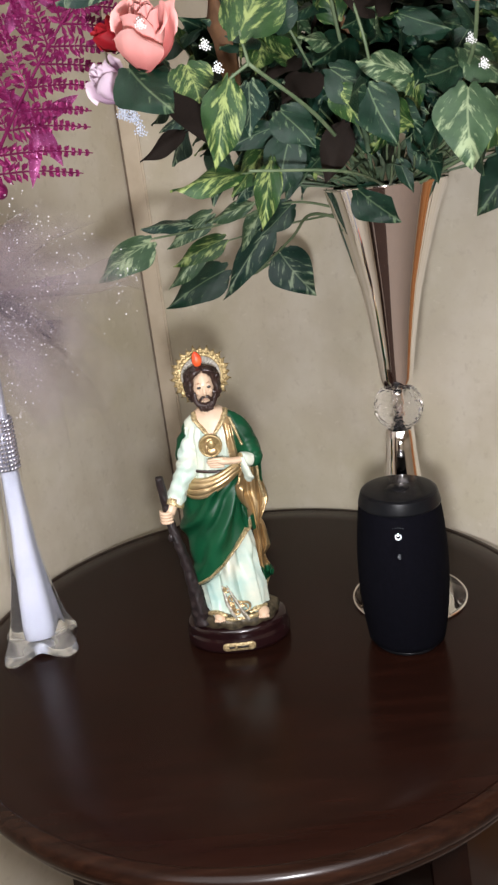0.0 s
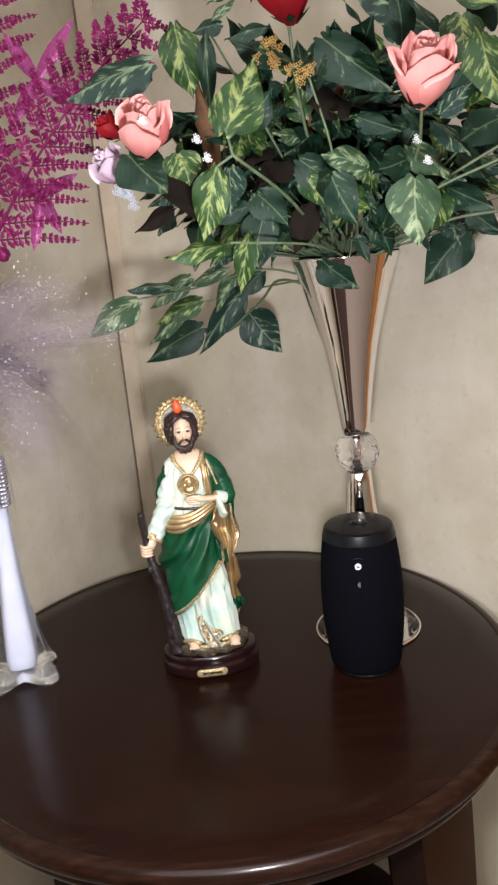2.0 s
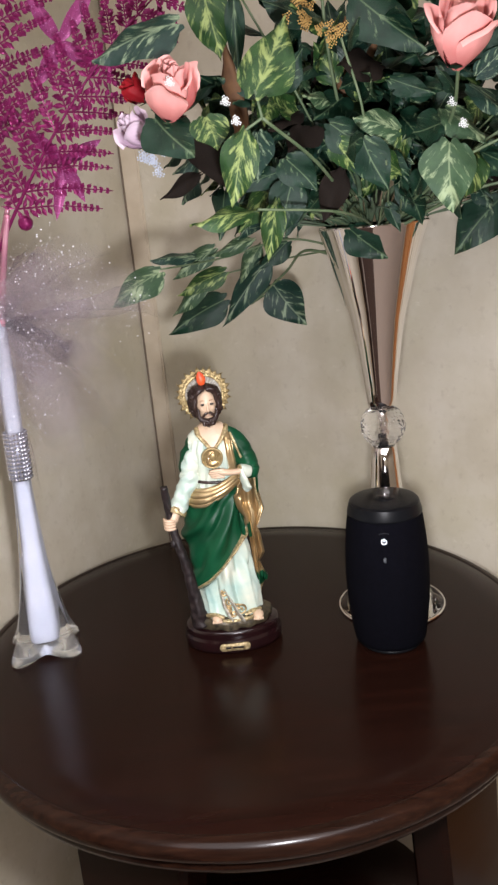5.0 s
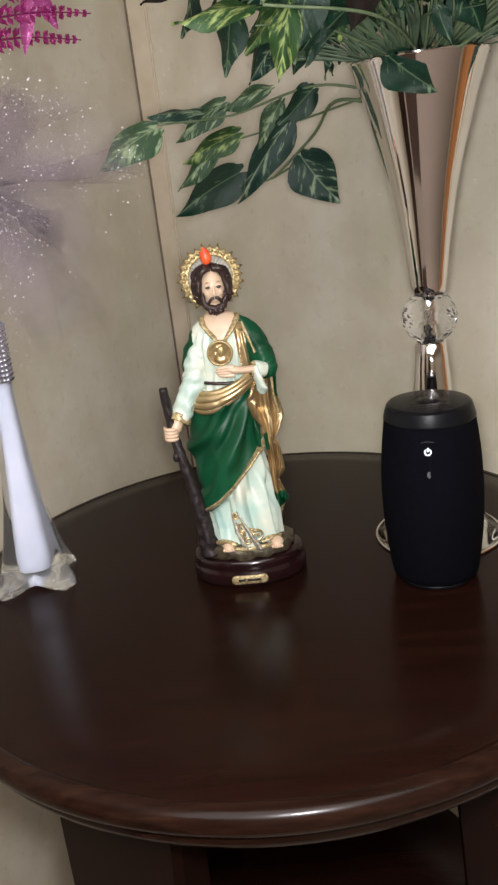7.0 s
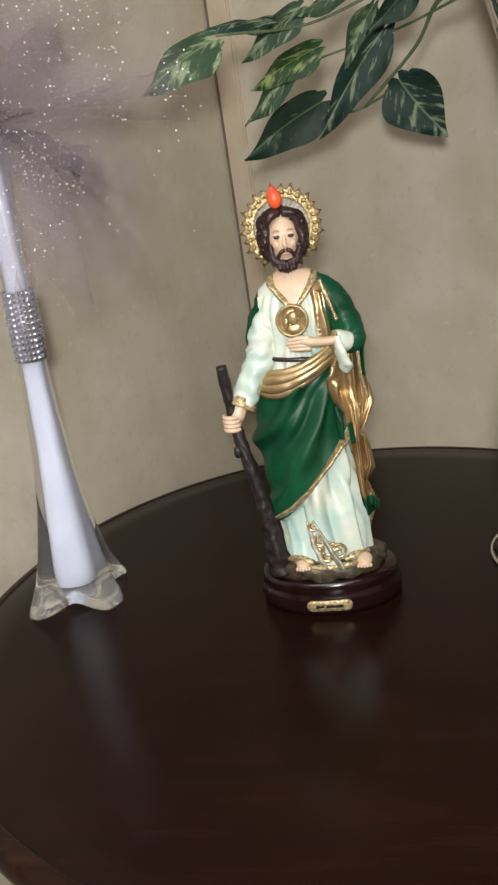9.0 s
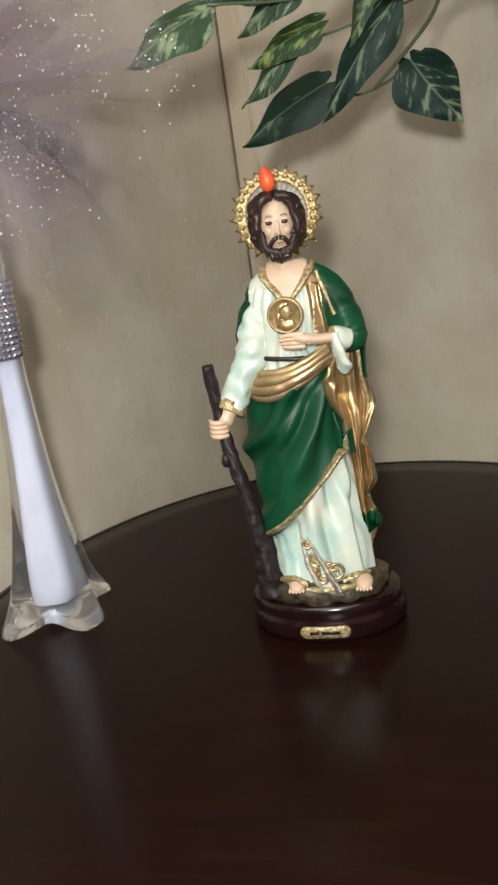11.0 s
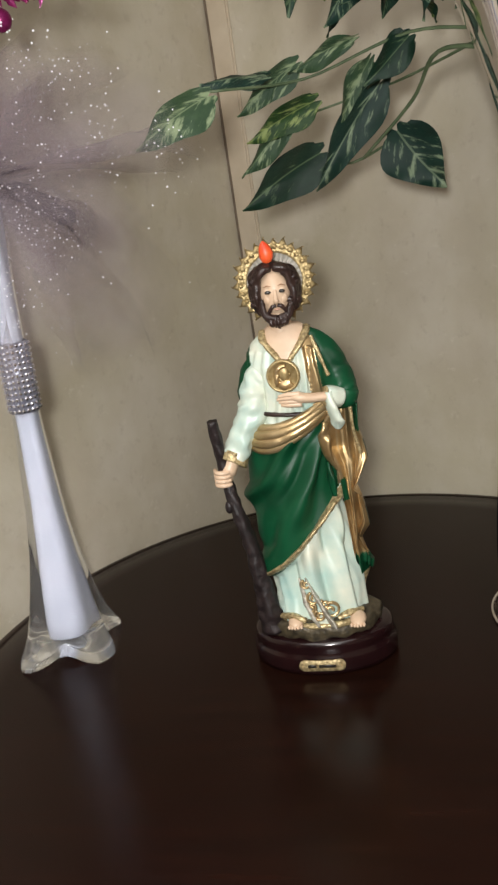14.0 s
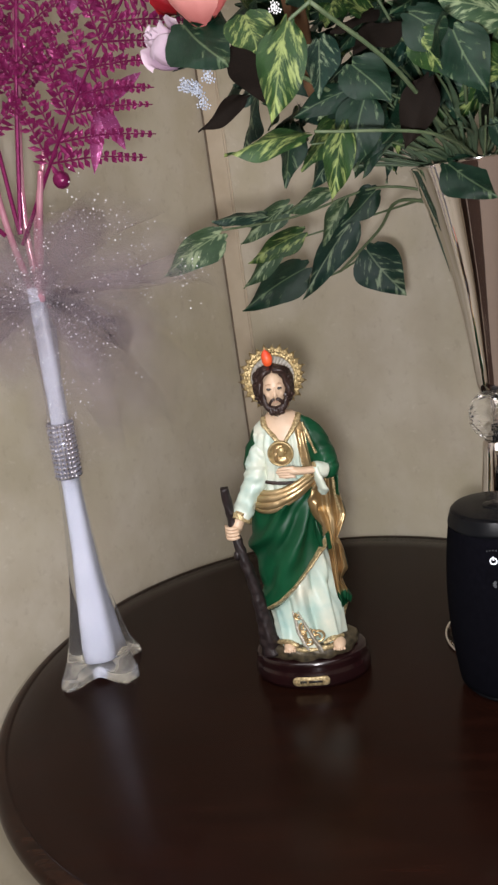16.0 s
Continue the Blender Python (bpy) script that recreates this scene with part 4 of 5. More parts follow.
    tube(bm, [(-0.0385, 0.7400, 0.8810), (-0.0370, 0.7385, 0.870), (-0.0345, 0.7385, 0.860), (-0.0345, 0.7400, 0.8535)], [0.0060, 0.0074, 0.0066, 0.0022], 24, 30, WHITE, 0.15, 0.5)
    tube(bm, [(-0.0403, 0.7405, 0.8778), (-0.0415, 0.7400, 0.8780)], [0.0074, 0.0072], 20, 3, LACE, 0.2)
    tube(bm, [(-0.038, 0.740, 0.8780), (-0.050, 0.7370, 0.8785), (-0.058, 0.735, 0.8800), (-0.066, 0.7345, 0.8815)], [0.0056, 0.0058, 0.0064, 0.0036], 14, 14, SKIN, 0, 0.6)
    for k in range(4):
        tube(bm, [(-0.057, 0.7325 + 0.0004 * k, 0.8832 - 0.0026 * k), (-0.066, 0.7318 + 0.0004 * k, 0.8836 - 0.0026 * k), (-0.0740 + 0.0012 * abs(k - 1), 0.7325 + 0.0004 * k, 0.8826 - 0.0022 * k)], [0.0019, 0.0018, 0.0011], 10, 10, SKIN)
    # medallion
    disc = [(0.0, 0.0), (0.0100, 0.0), (0.0105, 0.0008), (0.0112, 0.0014), (0.0124, 0.0012), (0.0128, 0.0), (0.0128, -0.002), (0.0, -0.002)]
    grid(bm, [[(-0.0690 + (r * 0.94 + 1e-5) * math.cos(a), 0.7420 - h, 0.8950 + (r * 0.94 + 1e-5) * math.sin(a)) for a in np.linspace(0, math.tau, 40, endpoint=False)] for r, h in disc], True, BRASS)
    ball(bm, (-0.0680, 0.7412, 0.8970), (0.0040, 0.0020, 0.0052), BRASS, 14, 10)
    ball(bm, (-0.0640, 0.7410, 0.8960), (0.0009, 0.0010, 0.0014), BRASS, 8, 6)
    tube(bm, [(-0.0660, 0.7408, 0.9025), (-0.0710, 0.7406, 0.9015), (-0.0735, 0.7408, 0.8965), (-0.0735, 0.7410, 0.8910), (-0.0745, 0.7412, 0.8880)], [0.0012, 0.0020, 0.0022, 0.0022, 0.0010], 10, 26, GOLD, 0.5)
    ball(bm, (-0.0680, 0.7415, 0.8890), (0.0064, 0.0018, 0.0036), GOLD, 14, 10, 0.4, 300)

    # neck and head, turned a little to one side
    before = len(bm.verts)
    tube(bm, [(-0.0678, 0.768, 0.915), (-0.0685, 0.767, 0.926), (-0.069, 0.766, 0.938)], [0.0105, 0.0084, 0.0080], 20, 12, SKIN)
    ball(bm, (-0.0690, 0.7650, 0.9515), (0.0112, 0.0122, 0.0172), SKIN, 36, 26)
    tube(bm, [(-0.0690, 0.7533, 0.9545), (-0.0690, 0.7520, 0.9500), (-0.0690, 0.7508, 0.9468), (-0.0690, 0.7535, 0.9452)], [0.0012, 0.0016, 0.0020, 0.0014], 12, 16, SKIN)
    for s in (-1, 1):
        ball(bm, (-0.0690 + s * 0.0013, 0.7522, 0.9463), (0.0011, 0.0012, 0.0010), SKIN, 10, 8)
        ball(bm, (-0.0690 + s * 0.0051, 0.7543, 0.9545), (0.0027, 0.0011, 0.0014), SKIN, 14, 8)
        ball(bm, (-0.0690 + s * 0.0050, 0.7531, 0.9531), (0.0022, 0.0008, 0.0013), INK, 12, 8)
        ball(bm, (-0.0690 + s * 0.0048, 0.7575, 0.9480), (0.0040, 0.0034, 0.0046), SKIN, 14, 10)
        tube(bm, [(-0.0690 + s * 0.0026, 0.7534, 0.9570), (-0.0690 + s * 0.0050, 0.7536, 0.9577), (-0.0690 + s * 0.0076, 0.7556, 0.9566)], [0.0003, 0.0005, 0.0002], 6, 8, BROW)
        tube(bm, [(-0.0690 + s * 0.0004, 0.7524, 0.9435), (-0.0690 + s * 0.0032, 0.7526, 0.9428), (-0.0690 + s * 0.0062, 0.7540, 0.9385), (-0.0690 + s * 0.0072, 0.7555, 0.9345)], [0.0011, 0.0015, 0.0014, 0.0011], 8, 14, HAIR, 0.4)
        tube(bm, [(-0.0690 + s * 0.0102, 0.7590, 0.9480), (-0.0690 + s * 0.0096, 0.7570, 0.9405), (-0.0690 + s * 0.0062, 0.7550, 0.9352), (-0.0690 + s * 0.0010, 0.7540, 0.9335)], [0.0017, 0.0027, 0.0032, 0.0034], 12, 20, HAIR, 0.5)
        for k in range(5):
            o = 0.0011 * k
            tube(bm, [(-0.0690 + s * 0.001, 0.7580 + 3 * o, 0.9695 + 0.7 * o), (-0.0690 + s * (0.0080 + o), 0.7570 + 3 * o, 0.9670), (-0.0690 + s * (0.0118 + 0.8 * o), 0.7600 + 3 * o, 0.9590), (-0.0690 + s * (0.0126 + 0.7 * o), 0.7605 + 3 * o, 0.9500), (-0.0690 + s * (0.0112 + 0.7 * o), 0.7620 + 3 * o, 0.9415)], [0.0020, 0.0027, 0.0031, 0.0033, 0.0026], 12, 34, HAIR, 0.7)
        for k in range(6):
            ball(bm, (-0.0690 + s * (0.0138 + 0.0012 * math.sin(k * 2.1)), 0.7625 + 0.002 * (k % 3), 0.9610 - 0.0041 * k), (0.0037, 0.0038, 0.0034), HAIR, 12, 9, 0.4, 500)
    ball(bm, (-0.0690, 0.7528, 0.9408), (0.0024, 0.0008, 0.0006), LIP, 10, 8)
    ball(bm, (-0.0690, 0.7705, 0.9580), (0.0138, 0.0118, 0.0150), HAIR, 24, 16, 0.14, 300)
    for k in range(-2, 3):
        tube(bm, [(-0.0690 + k * 0.0028, 0.7535, 0.9350), (-0.0690 + k * 0.0025, 0.7525, 0.9312), (-0.0690 + k * 0.0019, 0.7540, 0.9272 + 0.0009 * abs(k))], [0.0018, 0.0022, 0.0008], 8, 8, HAIR, 0.5)

    # pierced halo: ray plate, raised ring, points round the rim
    hx, hy, hz = -0.0682, 0.7860, 0.9575
    rows = []
    for r, h in ((0.003, 0.0), (0.012, 0.0), (0.0185, 0.0), (0.0192, 0.0014), (0.0205, 0.0008), (0.0225, 0.0006), (0.0240, 0.0016), (0.0248, 0.0010), (0.0250, -0.001), (0.019, -0.0012), (0.003, -0.0012)):
        row = []
        for j in range(144):
            a = math.tau * j / 144
            wob = 0.0007 * math.sin(a * 36) if r < 0.0187 else 0.0011 * noise.noise((math.cos(a) * 16, math.sin(a) * 16, r * 700))
            row.append((hx + 1.1 * r * math.cos(a), hy - h - wob * (h >= 0), hz + 1.1 * r * math.sin(a)))
        rows.append(row)
    grid(bm, rows, True, lambda c: RAYS if math.hypot(c.x - hx, c.z - hz) < 0.0205 else BRASS)
    for k in range(26):
        a = math.tau * k / 26
        c, s = math.cos(a), math.sin(a)
        tip = 0.0322 if k % 2 else 0.0306
        pts = [bm.verts.new((hx + r * c - w * s, y, hz + r * s + w * c)) for r, w, y in ((0.0262, -0.0037, hy - 0.0005), (0.0262, 0.0037, hy - 0.0005), (tip, 0.0008, hy + 0.0022), (0.0280, 0.0004, hy - 0.0018), (0.0280, 0.0004, hy + 0.0016))]
        for f in ((0, 2, 3), (2, 1, 3), (1, 0, 3), (0, 4, 2), (2, 4, 1)):
            bm.faces.new([pts[i] for i in f]).material_index = BRASS
        ball(bm, (hx + 0.0250 * c, hy - 0.0010, hz + 0.0250 * s), (0.0022, 0.0014, 0.0017), BRASS, 8, 6, 0.5, 900)
        ball(bm, (hx + tip * c, hy + 0.0022, hz + tip * s), 0.0006, LACE, 6, 5)
    # flame over the brow
    prof = [(0.0, -0.0075), (0.0032, -0.0062), (0.0048, -0.0030), (0.0050, 0.0005), (0.0040, 0.0042), (0.0022, 0.0070), (0.0, 0.0088)]
    grid(bm, [[(-0.0715 + (r + 1e-5) * math.cos(a) - max(0, h) * 0.15, 0.7640 + (r + 1e-5) * 0.75 * math.sin(a), 0.9795 + h) for a in np.linspace(0, math.tau, 20, endpoint=False)] for r, h in prof], True, FLAME)
    bm.verts.ensure_lookup_table()
    turn = Matrix.Rotation(radians(9), 3, "Z")
    pivot = Vector((-0.0690, 0.7650, 0))
    for v in bm.verts[before:]:
        v.co = turn @ (v.co - pivot) + pivot - Vector((0.0012, 0, 0))
    # feet
    for x, t in ((-0.0800, -0.003), (-0.0390, 0.003)):
        ball(bm, (x + t, 0.7475, 0.7070), (0.0062, 0.0100, 0.0042), SKIN, 14, 10)
        for k in range(5):
            ball(bm, (x + t + (k - 2) * 0.0023, 0.7385 + 0.0006 * abs(k - 2), 0.7058), (0.0013, 0.0022, 0.0016), SKIN, 8, 6)
    # the figure leans back a little over its base
    for v in bm.verts:
        v.co.y += 0.016 * min(1.0, max(0.0, (v.co.z - 0.705) / 0.13))
    return tagged(part("figurine", bm, [m for _, m in names]), "painted resin figurine in green and white robes holding a staff", "figurine")


figurine()

# ---- flower arrangement in the silver vase ----
random.seed(21)
BX, BY, BZ = VX, VY, 1.10
flowers = thing("flower_arrangement", "artificial roses with variegated ivy leaves filling the silver vase", "flower arrangement", at=(BX, BY, BZ))


def at(x, y, z):
    return Vector((x - BX, y - BY, z - BZ))


def leaf_mesh(material, kind):
    bm = bmesh.new()
    uv = bm.loops.layers.uv.new("UVMap")
    rows = []
    for i in range(13):
        u = i / 12
        w = 0.5 * max(0.0, math.sin(math.pi * (0.05 + 0.95 * u) ** (0.62, 0.72, 0.56)[kind])) ** (0.85, 1.0, 0.8)[kind] * (1 - 0.42 * u ** 3)
        row = []
        for j in range(9):
            v = j / 4 - 1
            lobe = -0.10 * (1 - u) ** 6 * math.sin(min(1, abs(v) * 1.3) * math.pi)
            z = -0.10 * abs(v) ** 1.4 * math.sin(u * math.pi) - (0.10, 0.22, 0.05)[kind] * u * u + 0.045 * math.sin(u * 9 + v * 3 + kind * 2) * abs(v)
            row.append((w * v + 0.03 * math.sin(u * 4 + kind), u + lobe, z))
        rows.append(row)
    for f in grid(bm, rows, uv=uv):
        for l in f.loops:
            u = min(1.0, max(0.0, l.vert.co.y))
            l[uv].uv = (l.vert.co.x - 0.03 * math.sin(u * 4 + kind) + 0.5, l.vert.co.y)
    me = bpy.data.meshes.new("leaf")
    bm.to_mesh(me)
    bm.free()
    me.materials.append(material)
    me.shade_smooth()
    return me


LEAVES = {k: [leaf_mesh(m, i) for i in range(3)] for k, m in (("d", M_LEAF), ("v", M_VAR), ("p", M_PALE), ("b", M_DRIED), ("w", M_BAND))}


def leaf(base, tip, width, kind="d", shape=0, face=(0.0, -0.9, 0.45)):
    """One leaf from its stalk end to its tip."""
    base, tip = Vector(base), Vector(tip)
    y = tip - base
    n = y.length
    y.normalize()
    x = y.cross(Vector(face)).normalized()
    z = x.cross(y)
    # the blade droops: turn it so that its tip still ends where it should
    droop = (0.10, 0.22, 0.05)[shape]
    y, z = (y + z * droop).normalized(), (z - y * droop).normalized()
    n /= math.hypot(1, droop)
    ob = new("leaf", LEAVES[kind][shape])
    ob.parent = flowers
    ob.matrix_local = Matrix.Translation(base - Vector((BX, BY, BZ))) @ Matrix((x * width, y * n, z * n)).transposed().to_4x4()
    return ob


# leaves that stand out from the mass
leaf((-0.055, 0.66, 1.305), (-0.127, 0.655, 1.282), 0.050, "w", 0, (0, -0.8, 0.7))
leaf((-0.028, 0.70, 1.342), (-0.020, 0.68, 1.276), 0.040, "v", 1)
leaf((-0.002, 0.69, 1.330), (-0.006, 0.68, 1.262), 0.018, "d", 1)
leaf((0.004, 0.60, 1.238), (0.036, 0.625, 1.296), 0.046, "v", 0)
leaf((-0.006, 0.60, 1.210), (-0.024, 0.59, 1.152), 0.033, "v", 1)
leaf((-0.006, 0.63, 1.148), (-0.060, 0.62, 1.142), 0.030, "v", 1, (0, -0.7, 0.9))
leaf((0.020, 0.68, 1.155), (0.005, 0.66, 1.103), 0.024, "v", 1)
leaf((0.098, 0.75, 1.382), (0.130, 0.75, 1.414), 0.038, "v", 0)
leaf((0.138, 0.75, 1.372), (0.146, 0.75, 1.416), 0.032, "p", 1)
leaf((0.205, 0.70, 1.318), (0.138, 0.71, 1.362), 0.062, "w", 0, (0.1, -0.9, 0.7))
leaf((0.150, 0.71, 1.325), (0.142, 0.70, 1.290), 0.030, "v", 1)
leaf((0.250, 0.67, 1.335), (0.190, 0.68, 1.366), 0.034, "v", 0)
leaf((0.262, 0.69, 1.318), (0.250, 0.68, 1.382), 0.055, "w", 0)
leaf((0.220, 0.66, 1.320), (0.215, 0.65, 1.280), 0.040, "v", 2)
leaf((0.098, 0.66, 1.312), (0.150, 0.64, 1.262), 0.050, "d", 0)
leaf((0.165, 0.63, 1.188), (0.160, 0.61, 1.132), 0.050, "p", 0)
leaf((0.195, 0.66, 1.180), (0.176, 0.63, 1.142), 0.036, "v", 1)
leaf((0.255, 0.78, 1.135), (0.208, 0.78, 1.086), 0.050, "d", 0)
leaf((0.215, 0.60, 1.290), (0.222, 0.58, 1.236), 0.044, "v", 0)
leaf((0.098, 0.765, 1.122), (0.132, 0.75, 1.090), 0.040, "d", 0)
leaf((0.036, 0.72, 1.382), (0.002, 0.72, 1.362), 0.014, "p", 1)
leaf((0.012, 0.70, 1.340), (-0.014, 0.70, 1.336), 0.020, "d", 0)
leaf((0.006, 0.70, 1.345), (0.030, 0.70, 1.362), 0.010, "p", 1)
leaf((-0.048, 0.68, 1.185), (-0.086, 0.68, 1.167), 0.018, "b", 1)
leaf((-0.080, 0.65, 1.232), (-0.050, 0.62, 1.196), 0.048, "d", 0)
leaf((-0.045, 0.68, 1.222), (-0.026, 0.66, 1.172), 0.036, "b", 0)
leaf((-0.036, 0.64, 1.228), (-0.030, 0.625, 1.200), 0.034, "v", 2)
leaf((0.060, 0.68, 1.300), (0.018, 0.68, 1.322), 0.030, "d", 1)
leaf((0.050, 0.66, 1.325), (0.012, 0.66, 1.318), 0.016, "d", 1)
leaf((0.128, 0.66, 1.205), (0.088, 0.65, 1.218), 0.034, "p", 0)
leaf((0.128, 0.66, 1.170), (0.094, 0.65, 1.190), 0.030, "v", 1)
leaf((0.070, 0.66, 1.215), (0.108, 0.65, 1.185), 0.036, "d", 0)
leaf((0.030, 0.655, 1.190), (0.052, 0.64, 1.160), 0.034, "d", 2)
leaf((0.255, 0.66, 1.235), (0.205, 0.64, 1.215), 0.040, "d", 0)
# trailing vine below the rim
leaf((-0.069, 0.870, 1.106), (-0.119, 0.860, 1.107), 0.028, "w", 0, (0, -0.6, 0.9))
leaf((-0.108, 0.832, 1.094), (-0.162, 0.807, 1.064), 0.040, "p", 0)
leaf((-0.040, 0.930, 1.047), (-0.114, 0.935, 1.011), 0.046, "d", 0)
leaf((0.016, 0.900, 1.090), (-0.045, 0.910, 1.017), 0.036, "w", 0)
leaf((0.010, 0.905, 1.108), (-0.022, 0.915, 1.062), 0.026, "p", 1)
leaf((0.026, 0.955, 1.056), (0.062, 0.944, 1.003), 0.056, "w", 0)
leaf((-0.056, 0.900, 1.074), (-0.104, 0.900, 1.036), 0.024, "p", 1)
leaf((-0.036, 0.890, 1.084), (-0.094, 0.890, 1.062), 0.030, "v", 0)
leaf((-0.046, 0.880, 1.112), (-0.097, 0.880, 1.082), 0.028, "p", 0)
leaf((0.000, 0.860, 1.118), (-0.052, 0.870, 1.104), 0.020, "p", 1)
leaf((0.040, 0.860, 1.112), (0.004, 0.860, 1.085), 0.028, "d", 2)

# the mass behind and below them
mass = {k: ([], [], [], []) for k in "dvpbw"}


def joined(base, tip, width, kind, shape, face):
    """A leaf deep in the bunch, gathered into one mesh a colour."""
    y = tip - base
    n = y.length
    y.normalize()
    x = y.cross(face).normalized()
    z = x.cross(y)
    m = Matrix.Translation(base - Vector((BX, BY, BZ))) @ Matrix((x * width, y * n, z * n)).transposed().to_4x4()
    me = LEAVES[kind][shape]
    vs, fs, uvs, _ = mass[kind]
    first = len(vs)
    vs += [tuple(m @ v.co) for v in me.vertices]
    for f in me.polygons:
        fs.append(tuple(first + i for i in f.vertices))
        uvs += [tuple(me.uv_layers[0].data[l].uv) for l in f.loop_indices]


made = 0
for k in range(900):
    a = random.uniform(0, math.tau)
    h = random.uniform(-0.8, 0.95)
    d = Vector((math.cos(a) * math.sqrt(1 - h * h), math.sin(a) * math.sqrt(1 - h * h), h))
    c = Vector((0.135, 0.80, 1.235))
    reach = random.uniform(0.25, 0.92)
    q = c + Vector((d.x * 0.215, d.y * 0.185, d.z * 0.135)) * reach
    if (q.x < 0.03 and q.z > 1.27) or (q.z > 1.30 and random.random() < 0.5):
        continue
    way = (d + Vector((random.uniform(-0.9, 0.9), random.uniform(-0.9, 0.9), random.uniform(-0.9, 0.45)))).normalized()
    size = random.uniform(0.026, 0.054)
    tip = q + way * size
    if tip.z < 1.115 or tip.y > 1.02 or (tip.y < 0.62 and abs(tip.x - 0.1) < 0.2 and tip.z > 1.21):
        continue
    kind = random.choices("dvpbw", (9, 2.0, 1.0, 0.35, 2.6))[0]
    face = (d + Vector((random.uniform(-0.6, 0.6), -0.5, 0.5))).normalized()
    if reach > 0.62 and q.y < 0.80 and made < 210:
        leaf(q, tip, size * random.uniform(0.5, 0.75), kind, random.randrange(3), face)
        made += 1
    else:
        joined(q, tip, size * random.uniform(0.5, 0.75), kind, random.randrange(3), face)
for kind, (vs, fs, uvs, _) in mass.items():
    me = bpy.data.meshes.new("leaf_mass")
    me.from_pydata(vs, [], fs)
    layer = me.uv_layers.new(name="UVMap")
    for l, w in zip(layer.data, uvs):
        l.uv = w
    me.materials.append(LEAVES[kind][0].materials[0])
    me.shade_smooth()
    ob = new("leaf_mass", me)
    ob.parent = flowers
    tagged(ob, kind="stuff")

# stalks
for pts, r in (([(0.10, 0.83, 1.09), (0.06, 0.87, 1.10), (0.040, 0.92, 1.075), (-0.004, 0.945, 1.038)], 0.0018), ([(-0.004, 0.945, 1.038), (-0.02, 0.94, 1.036), (-0.042, 0.932, 1.047)], 0.0012), ([(-0.004, 0.945, 1.038), (0.012, 0.955, 1.045), (0.028, 0.956, 1.053)], 0.0012),
               ([(0.10, 0.82, 1.10), (0.04, 0.86, 1.115), (-0.04, 0.88, 1.10), (-0.106, 0.835, 1.097)], 0.0013), ([(0.09, 0.84, 1.10), (0.03, 0.91, 1.09), (-0.045, 0.92, 1.078)], 0.0012),
               ([(0.12, 0.80, 1.12), (0.06, 0.66, 1.18), (0.008, 0.60, 1.219)], 0.0017), ([(0.008, 0.60, 1.219), (0.004, 0.60, 1.24)], 0.0013), ([(0.008, 0.60, 1.219), (-0.006, 0.60, 1.211)], 0.0013),
               ([(0.14, 0.78, 1.12), (0.19, 0.66, 1.18), (0.25, 0.62, 1.215)], 0.0016), ([(0.14, 0.78, 1.12), (0.17, 0.65, 1.17), (0.24, 0.60, 1.20)], 0.0015), ([(0.15, 0.77, 1.12), (0.21, 0.70, 1.15), (0.29, 0.68, 1.155)], 0.0017),
               ([(0.12, 0.80, 1.12), (0.10, 0.66, 1.21), (0.082, 0.65, 1.28)], 0.0014), ([(0.12, 0.80, 1.12), (0.08, 0.70, 1.26), (0.07, 0.668, 1.325)], 0.0018), ([(0.12, 0.80, 1.12), (0.05, 0.70, 1.24), (0.0, 0.71, 1.34)], 0.0013),
               ([(0.12, 0.80, 1.12), (0.0, 0.70, 1.19), (-0.06, 0.65, 1.23)], 0.0018), ([(0.14, 0.80, 1.12), (0.17, 0.66, 1.2), (0.166, 0.60, 1.245)], 0.0018), ([(0.13, 0.79, 1.12), (0.08, 0.68, 1.14), (0.0, 0.64, 1.15)], 0.0014)):
    bm = bmesh.new()
    tube(bm, [at(*p) for p in pts], [r, r * 0.8], 7, 18, 0, 0.15)
    part("stalk", bm, M_STEM, flowers)
for pts in ([(0.10, 0.78, 1.15), (0.098, 0.74, 1.26), (0.10, 0.72, 1.31)], [(0.085, 0.76, 1.16), (0.105, 0.74, 1.24), (0.125, 0.72, 1.29)], [(0.00, 0.72, 1.18), (-0.010, 0.70, 1.26), (-0.016, 0.70, 1.30)]):
    bm = bmesh.new()
    tube(bm, [at(*p) for p in pts], [0.006, 0.009, 0.003], 9, 14, 0, 0.5, 0.6)
    part("twig", bm, M_BARK, flowers, "rough brown twig")
for k in range(26):
    a = random.uniform(math.pi * 0.95, math.tau)
    reach = random.uniform(0.10, 0.19)
    p = Vector((0.131 + 0.02 * math.cos(a), 0.81 + 0.02 * math.sin(a), 1.12))
    q = Vector((0.131 + reach * 1.05 * math.cos(a), 0.81 + reach * math.sin(a), random.uniform(1.14, 1.23)))
    m = (p + q) / 2 + Vector((random.uniform(-0.02, 0.02), -0.01, random.uniform(-0.015, 0.025)))
    bm = bmesh.new()
    tube(bm, [at(*p), at(*m), at(*q)], [0.0012, 0.0010, 0.0007], 6, 12, 0, 0.2)
    part("stalk", bm, M_STEM, flowers)
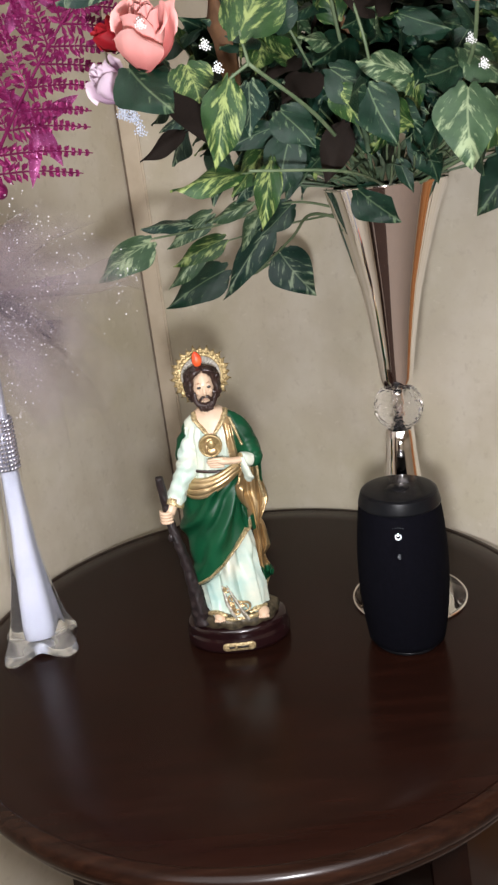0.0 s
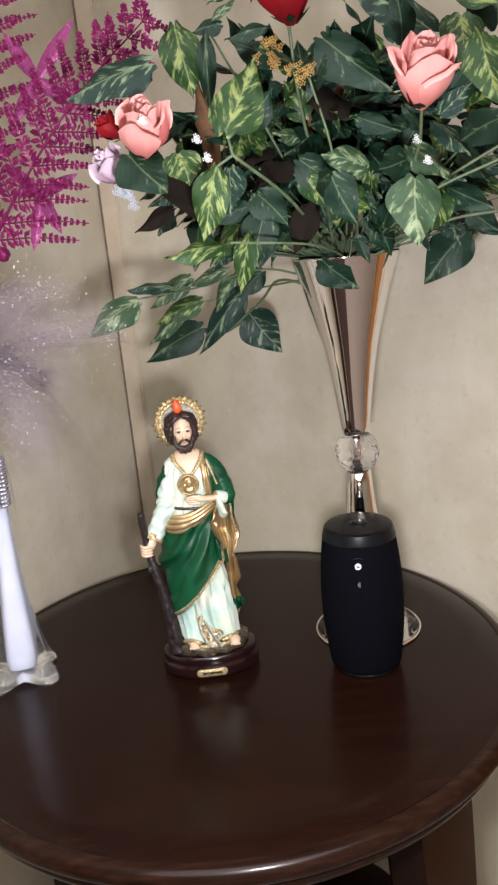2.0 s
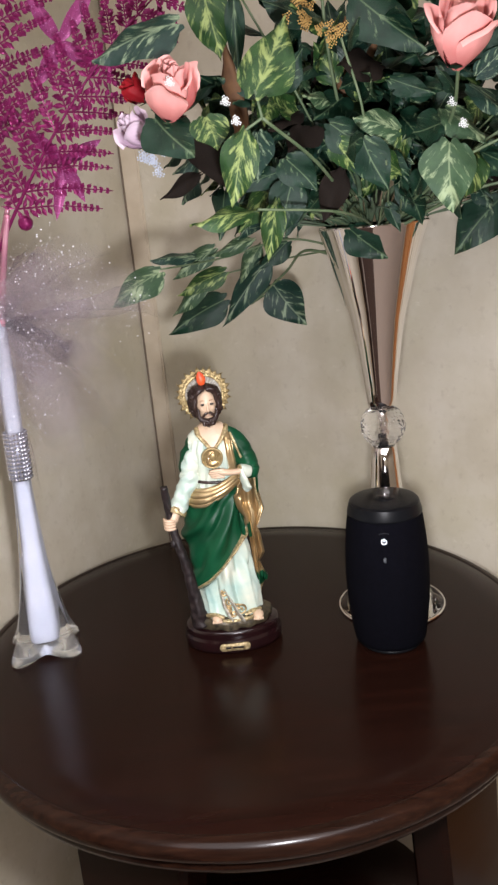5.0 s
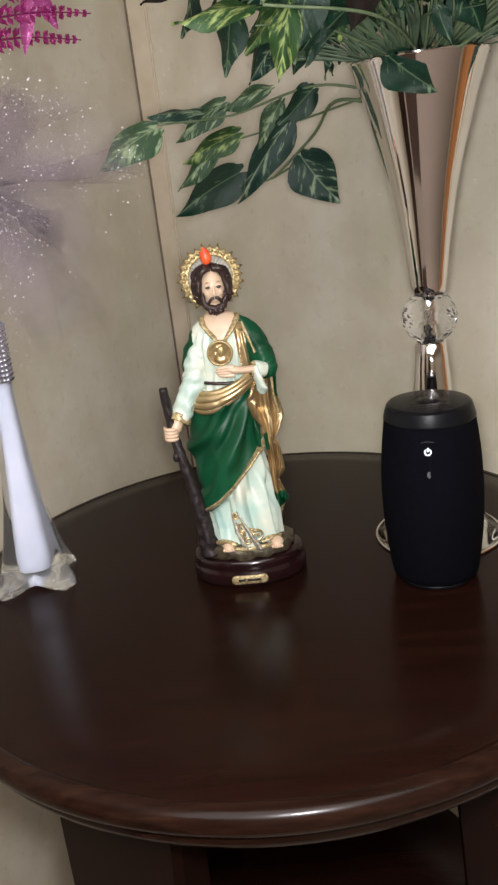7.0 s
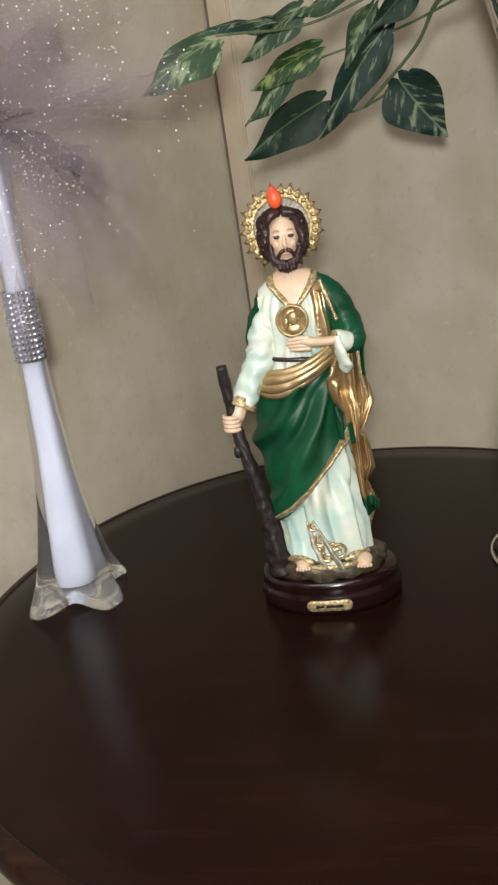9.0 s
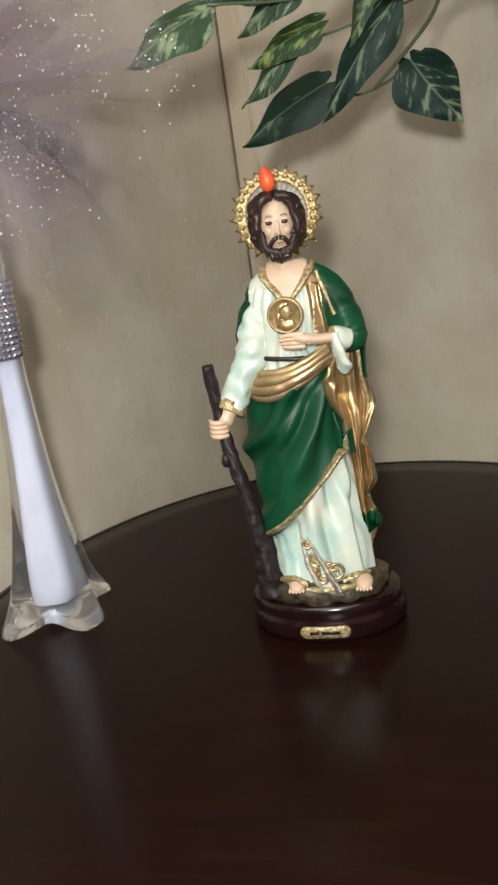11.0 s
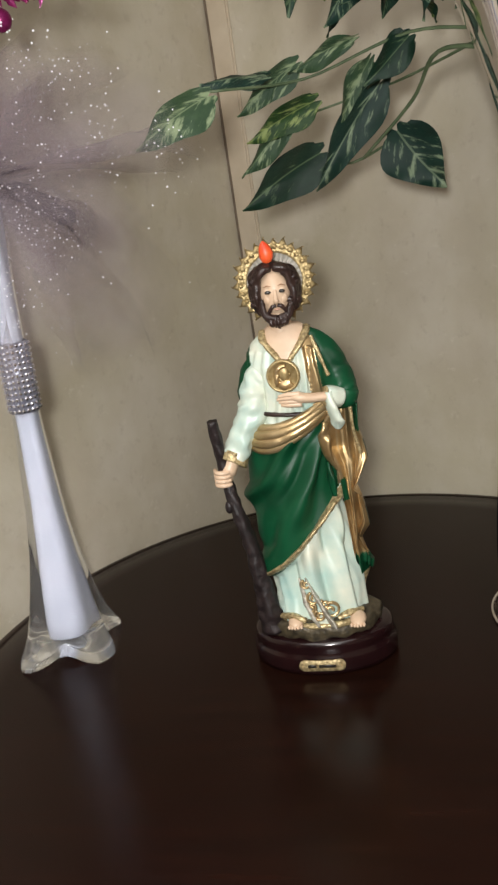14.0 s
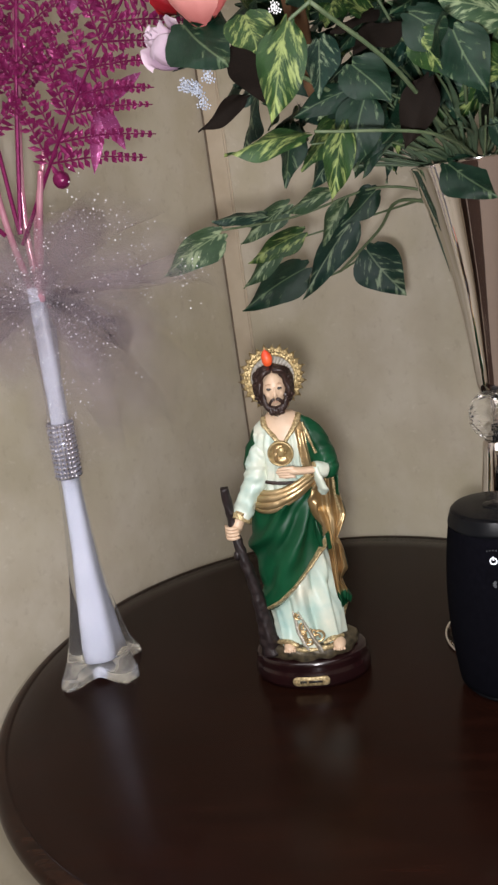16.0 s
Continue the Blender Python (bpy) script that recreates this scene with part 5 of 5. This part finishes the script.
# narrow blades over the rim
for k in range(80):
    a = random.uniform(math.pi * 0.9, math.tau * 1.02)
    p = Vector((0.131 + 0.045 * math.cos(a), 0.82 + 0.045 * math.sin(a), 1.125))
    q = p + Vector((0.07 * math.cos(a) * random.uniform(0.5, 1.4), 0.09 * math.sin(a) * random.uniform(0.5, 1.3), random.uniform(0.005, 0.06)))
    m = (p + q) / 2 + Vector((random.uniform(-0.01, 0.01), 0, random.uniform(0.0, 0.02)))
    bm = bmesh.new()
    tube(bm, [at(*p), at(*m), at(*q)], [0.0012, random.uniform(0.0016, 0.0034), 0.0004], 6, 9, 0, 0, 0.35)
    part("blade", bm, M_GRASS, flowers)


def rose(c, axis, radius, height, material, label, petals=17, seed=0, ragged=0.0):
    """Petals in a spiral, tight within and curling out at the rim."""
    root = new("rose")
    root.parent = flowers
    root["label"] = label
    z = Vector(axis).normalized()
    x = z.cross(Vector((0.3, 1, 0.1))).normalized()
    root.matrix_local = Matrix.Translation(at(*c)) @ Matrix((x, z.cross(x), z)).transposed().to_4x4()
    rng = random.Random(seed)
    for k in range(petals):
        t = k / (petals - 1)
        a0 = k * 2.25 + rng.uniform(-0.25, 0.25)
        r0 = radius * (0.08 + 0.70 * t ** 0.9) * rng.uniform(0.94, 1.06)
        span = 1.65 - 0.72 * t
        top = height * (0.90 + 0.10 * math.sin(t * 3.0) - 0.06 * t * t + rng.uniform(-0.05, 0.05) * (1 + ragged))
        lean = 0.20 * max(0, t - 0.55) - 0.05 * (1 - t)
        bm = bmesh.new()
        uv = bm.loops.layers.uv.new("UVMap")
        rows = []
        for i in range(11):
            v = i / 10
            row = []
            for j in range(11):
                u = j / 5 - 1
                wide = math.sin(math.pi * (0.14 + 0.60 * v)) ** 0.6
                cupr = r0 * (0.30 + 0.74 * math.sin(min(1.0, v * 1.55) * math.pi / 2) - (0.16 - 0.10 * t) * max(0, v - 0.6) / 0.4) + height * lean * v * v
                curl = radius * (0.05 + 0.17 * t * t) * max(0.0, (v - 0.80) / 0.20) ** 2 * (0.6 + 0.4 * math.sin(u * 2 + k))
                r = max(radius * 0.03, cupr) + curl + radius * ((0.055 + 0.06 * ragged) * math.sin(u * 3.5 + k) + (0.035 + 0.06 * ragged) * math.sin(u * 8 + k * 2) + 0.02 * rng.uniform(-1, 1) * v) * v
                a = a0 + u * span * wide
                h = -height * 0.5 + top * v * (1 - (0.06 + 0.26 * t ** 1.5) * abs(u) ** 1.8 * v + ragged * 0.05 * math.sin(u * 9 + k * 1.7) * v * v) - curl * (0.2 + 0.9 * t)
                row.append((r * math.cos(a), r * math.sin(a), h))
            rows.append(row)
        grid(bm, rows, uv=uv)
        part("petal", bm, material, root)
    for k in range(5):
        a = k * math.tau / 5 + 0.4
        d = Vector((math.cos(a), math.sin(a), 0))
        pointed(d * radius * 0.12 + Vector((0, 0, -height * 0.52)), d * radius * 0.72 + Vector((0, 0, -height * 0.34)), radius * 0.2, Vector((0, 0, -1)), M_LEAF, "sepal", root)


rose((-0.064, 0.635, 1.250), (0.10, -0.62, 0.78), 0.0245, 0.052, M_PINK, "pale pink silk rose", 14, 1)
rose((0.166, 0.592, 1.267), (0.03, -0.58, 0.80), 0.0285, 0.058, M_PINK, "pale pink silk rose, wide open", 16, 2)
rose((0.069, 0.662, 1.357), (-0.18, -0.45, 0.88), 0.0275, 0.062, M_RED, "deep red silk rose with ragged petals", 24, 3, 1.0)
rose((-0.100, 0.685, 1.228), (-0.55, -0.45, 0.55), 0.0175, 0.038, M_LILAC, "faded lilac silk rose", 12, 4)
rose((-0.098, 0.70, 1.262), (-0.7, -0.2, 0.5), 0.014, 0.028, M_RED, "small red silk bud", 9, 5)


def blossom(c, r, material, label, buds=9, name="blossom"):
    """A little head of tiny florets."""
    bm = bmesh.new()
    for k in range(buds):
        a = k * 2.399
        d = Vector((math.cos(a) * math.sqrt(k / buds), -0.5, math.sin(a) * math.sqrt(k / buds)))
        for g in range(4):
            b = g * math.pi / 2 + k
            ball(bm, at(*c) + d * r + Vector((math.cos(b), -0.3, math.sin(b))) * r * 0.30, r * 0.17, 0, 6, 4)
    part(name, bm, material, flowers, label)


for c in ((-0.020, 0.598, 1.233), (-0.013, 0.598, 1.218), (0.168, 0.632, 1.220), (0.172, 0.615, 1.201), (-0.062, 0.605, 1.252)):
    blossom(c, 0.0036, M_BLOSSOM, "tiny white blossom", 7)
for k in range(7):
    blossom((-0.092 + random.uniform(-0.011, 0.011), 0.735 + random.uniform(-0.01, 0.01), 1.200 + random.uniform(-0.014, 0.012)), 0.0052, M_BLUE, "pale blue blossom cluster", 7)
for cx, cz in ((0.046, 1.308), (0.085, 1.287), (0.060, 1.298)):
    for k in range(9):
        blossom((cx + random.uniform(-0.012, 0.012), 0.66 + random.uniform(-0.006, 0.006), cz + random.uniform(-0.009, 0.010)), 0.0046, M_YELLOW, "ochre dried blossom", 4)
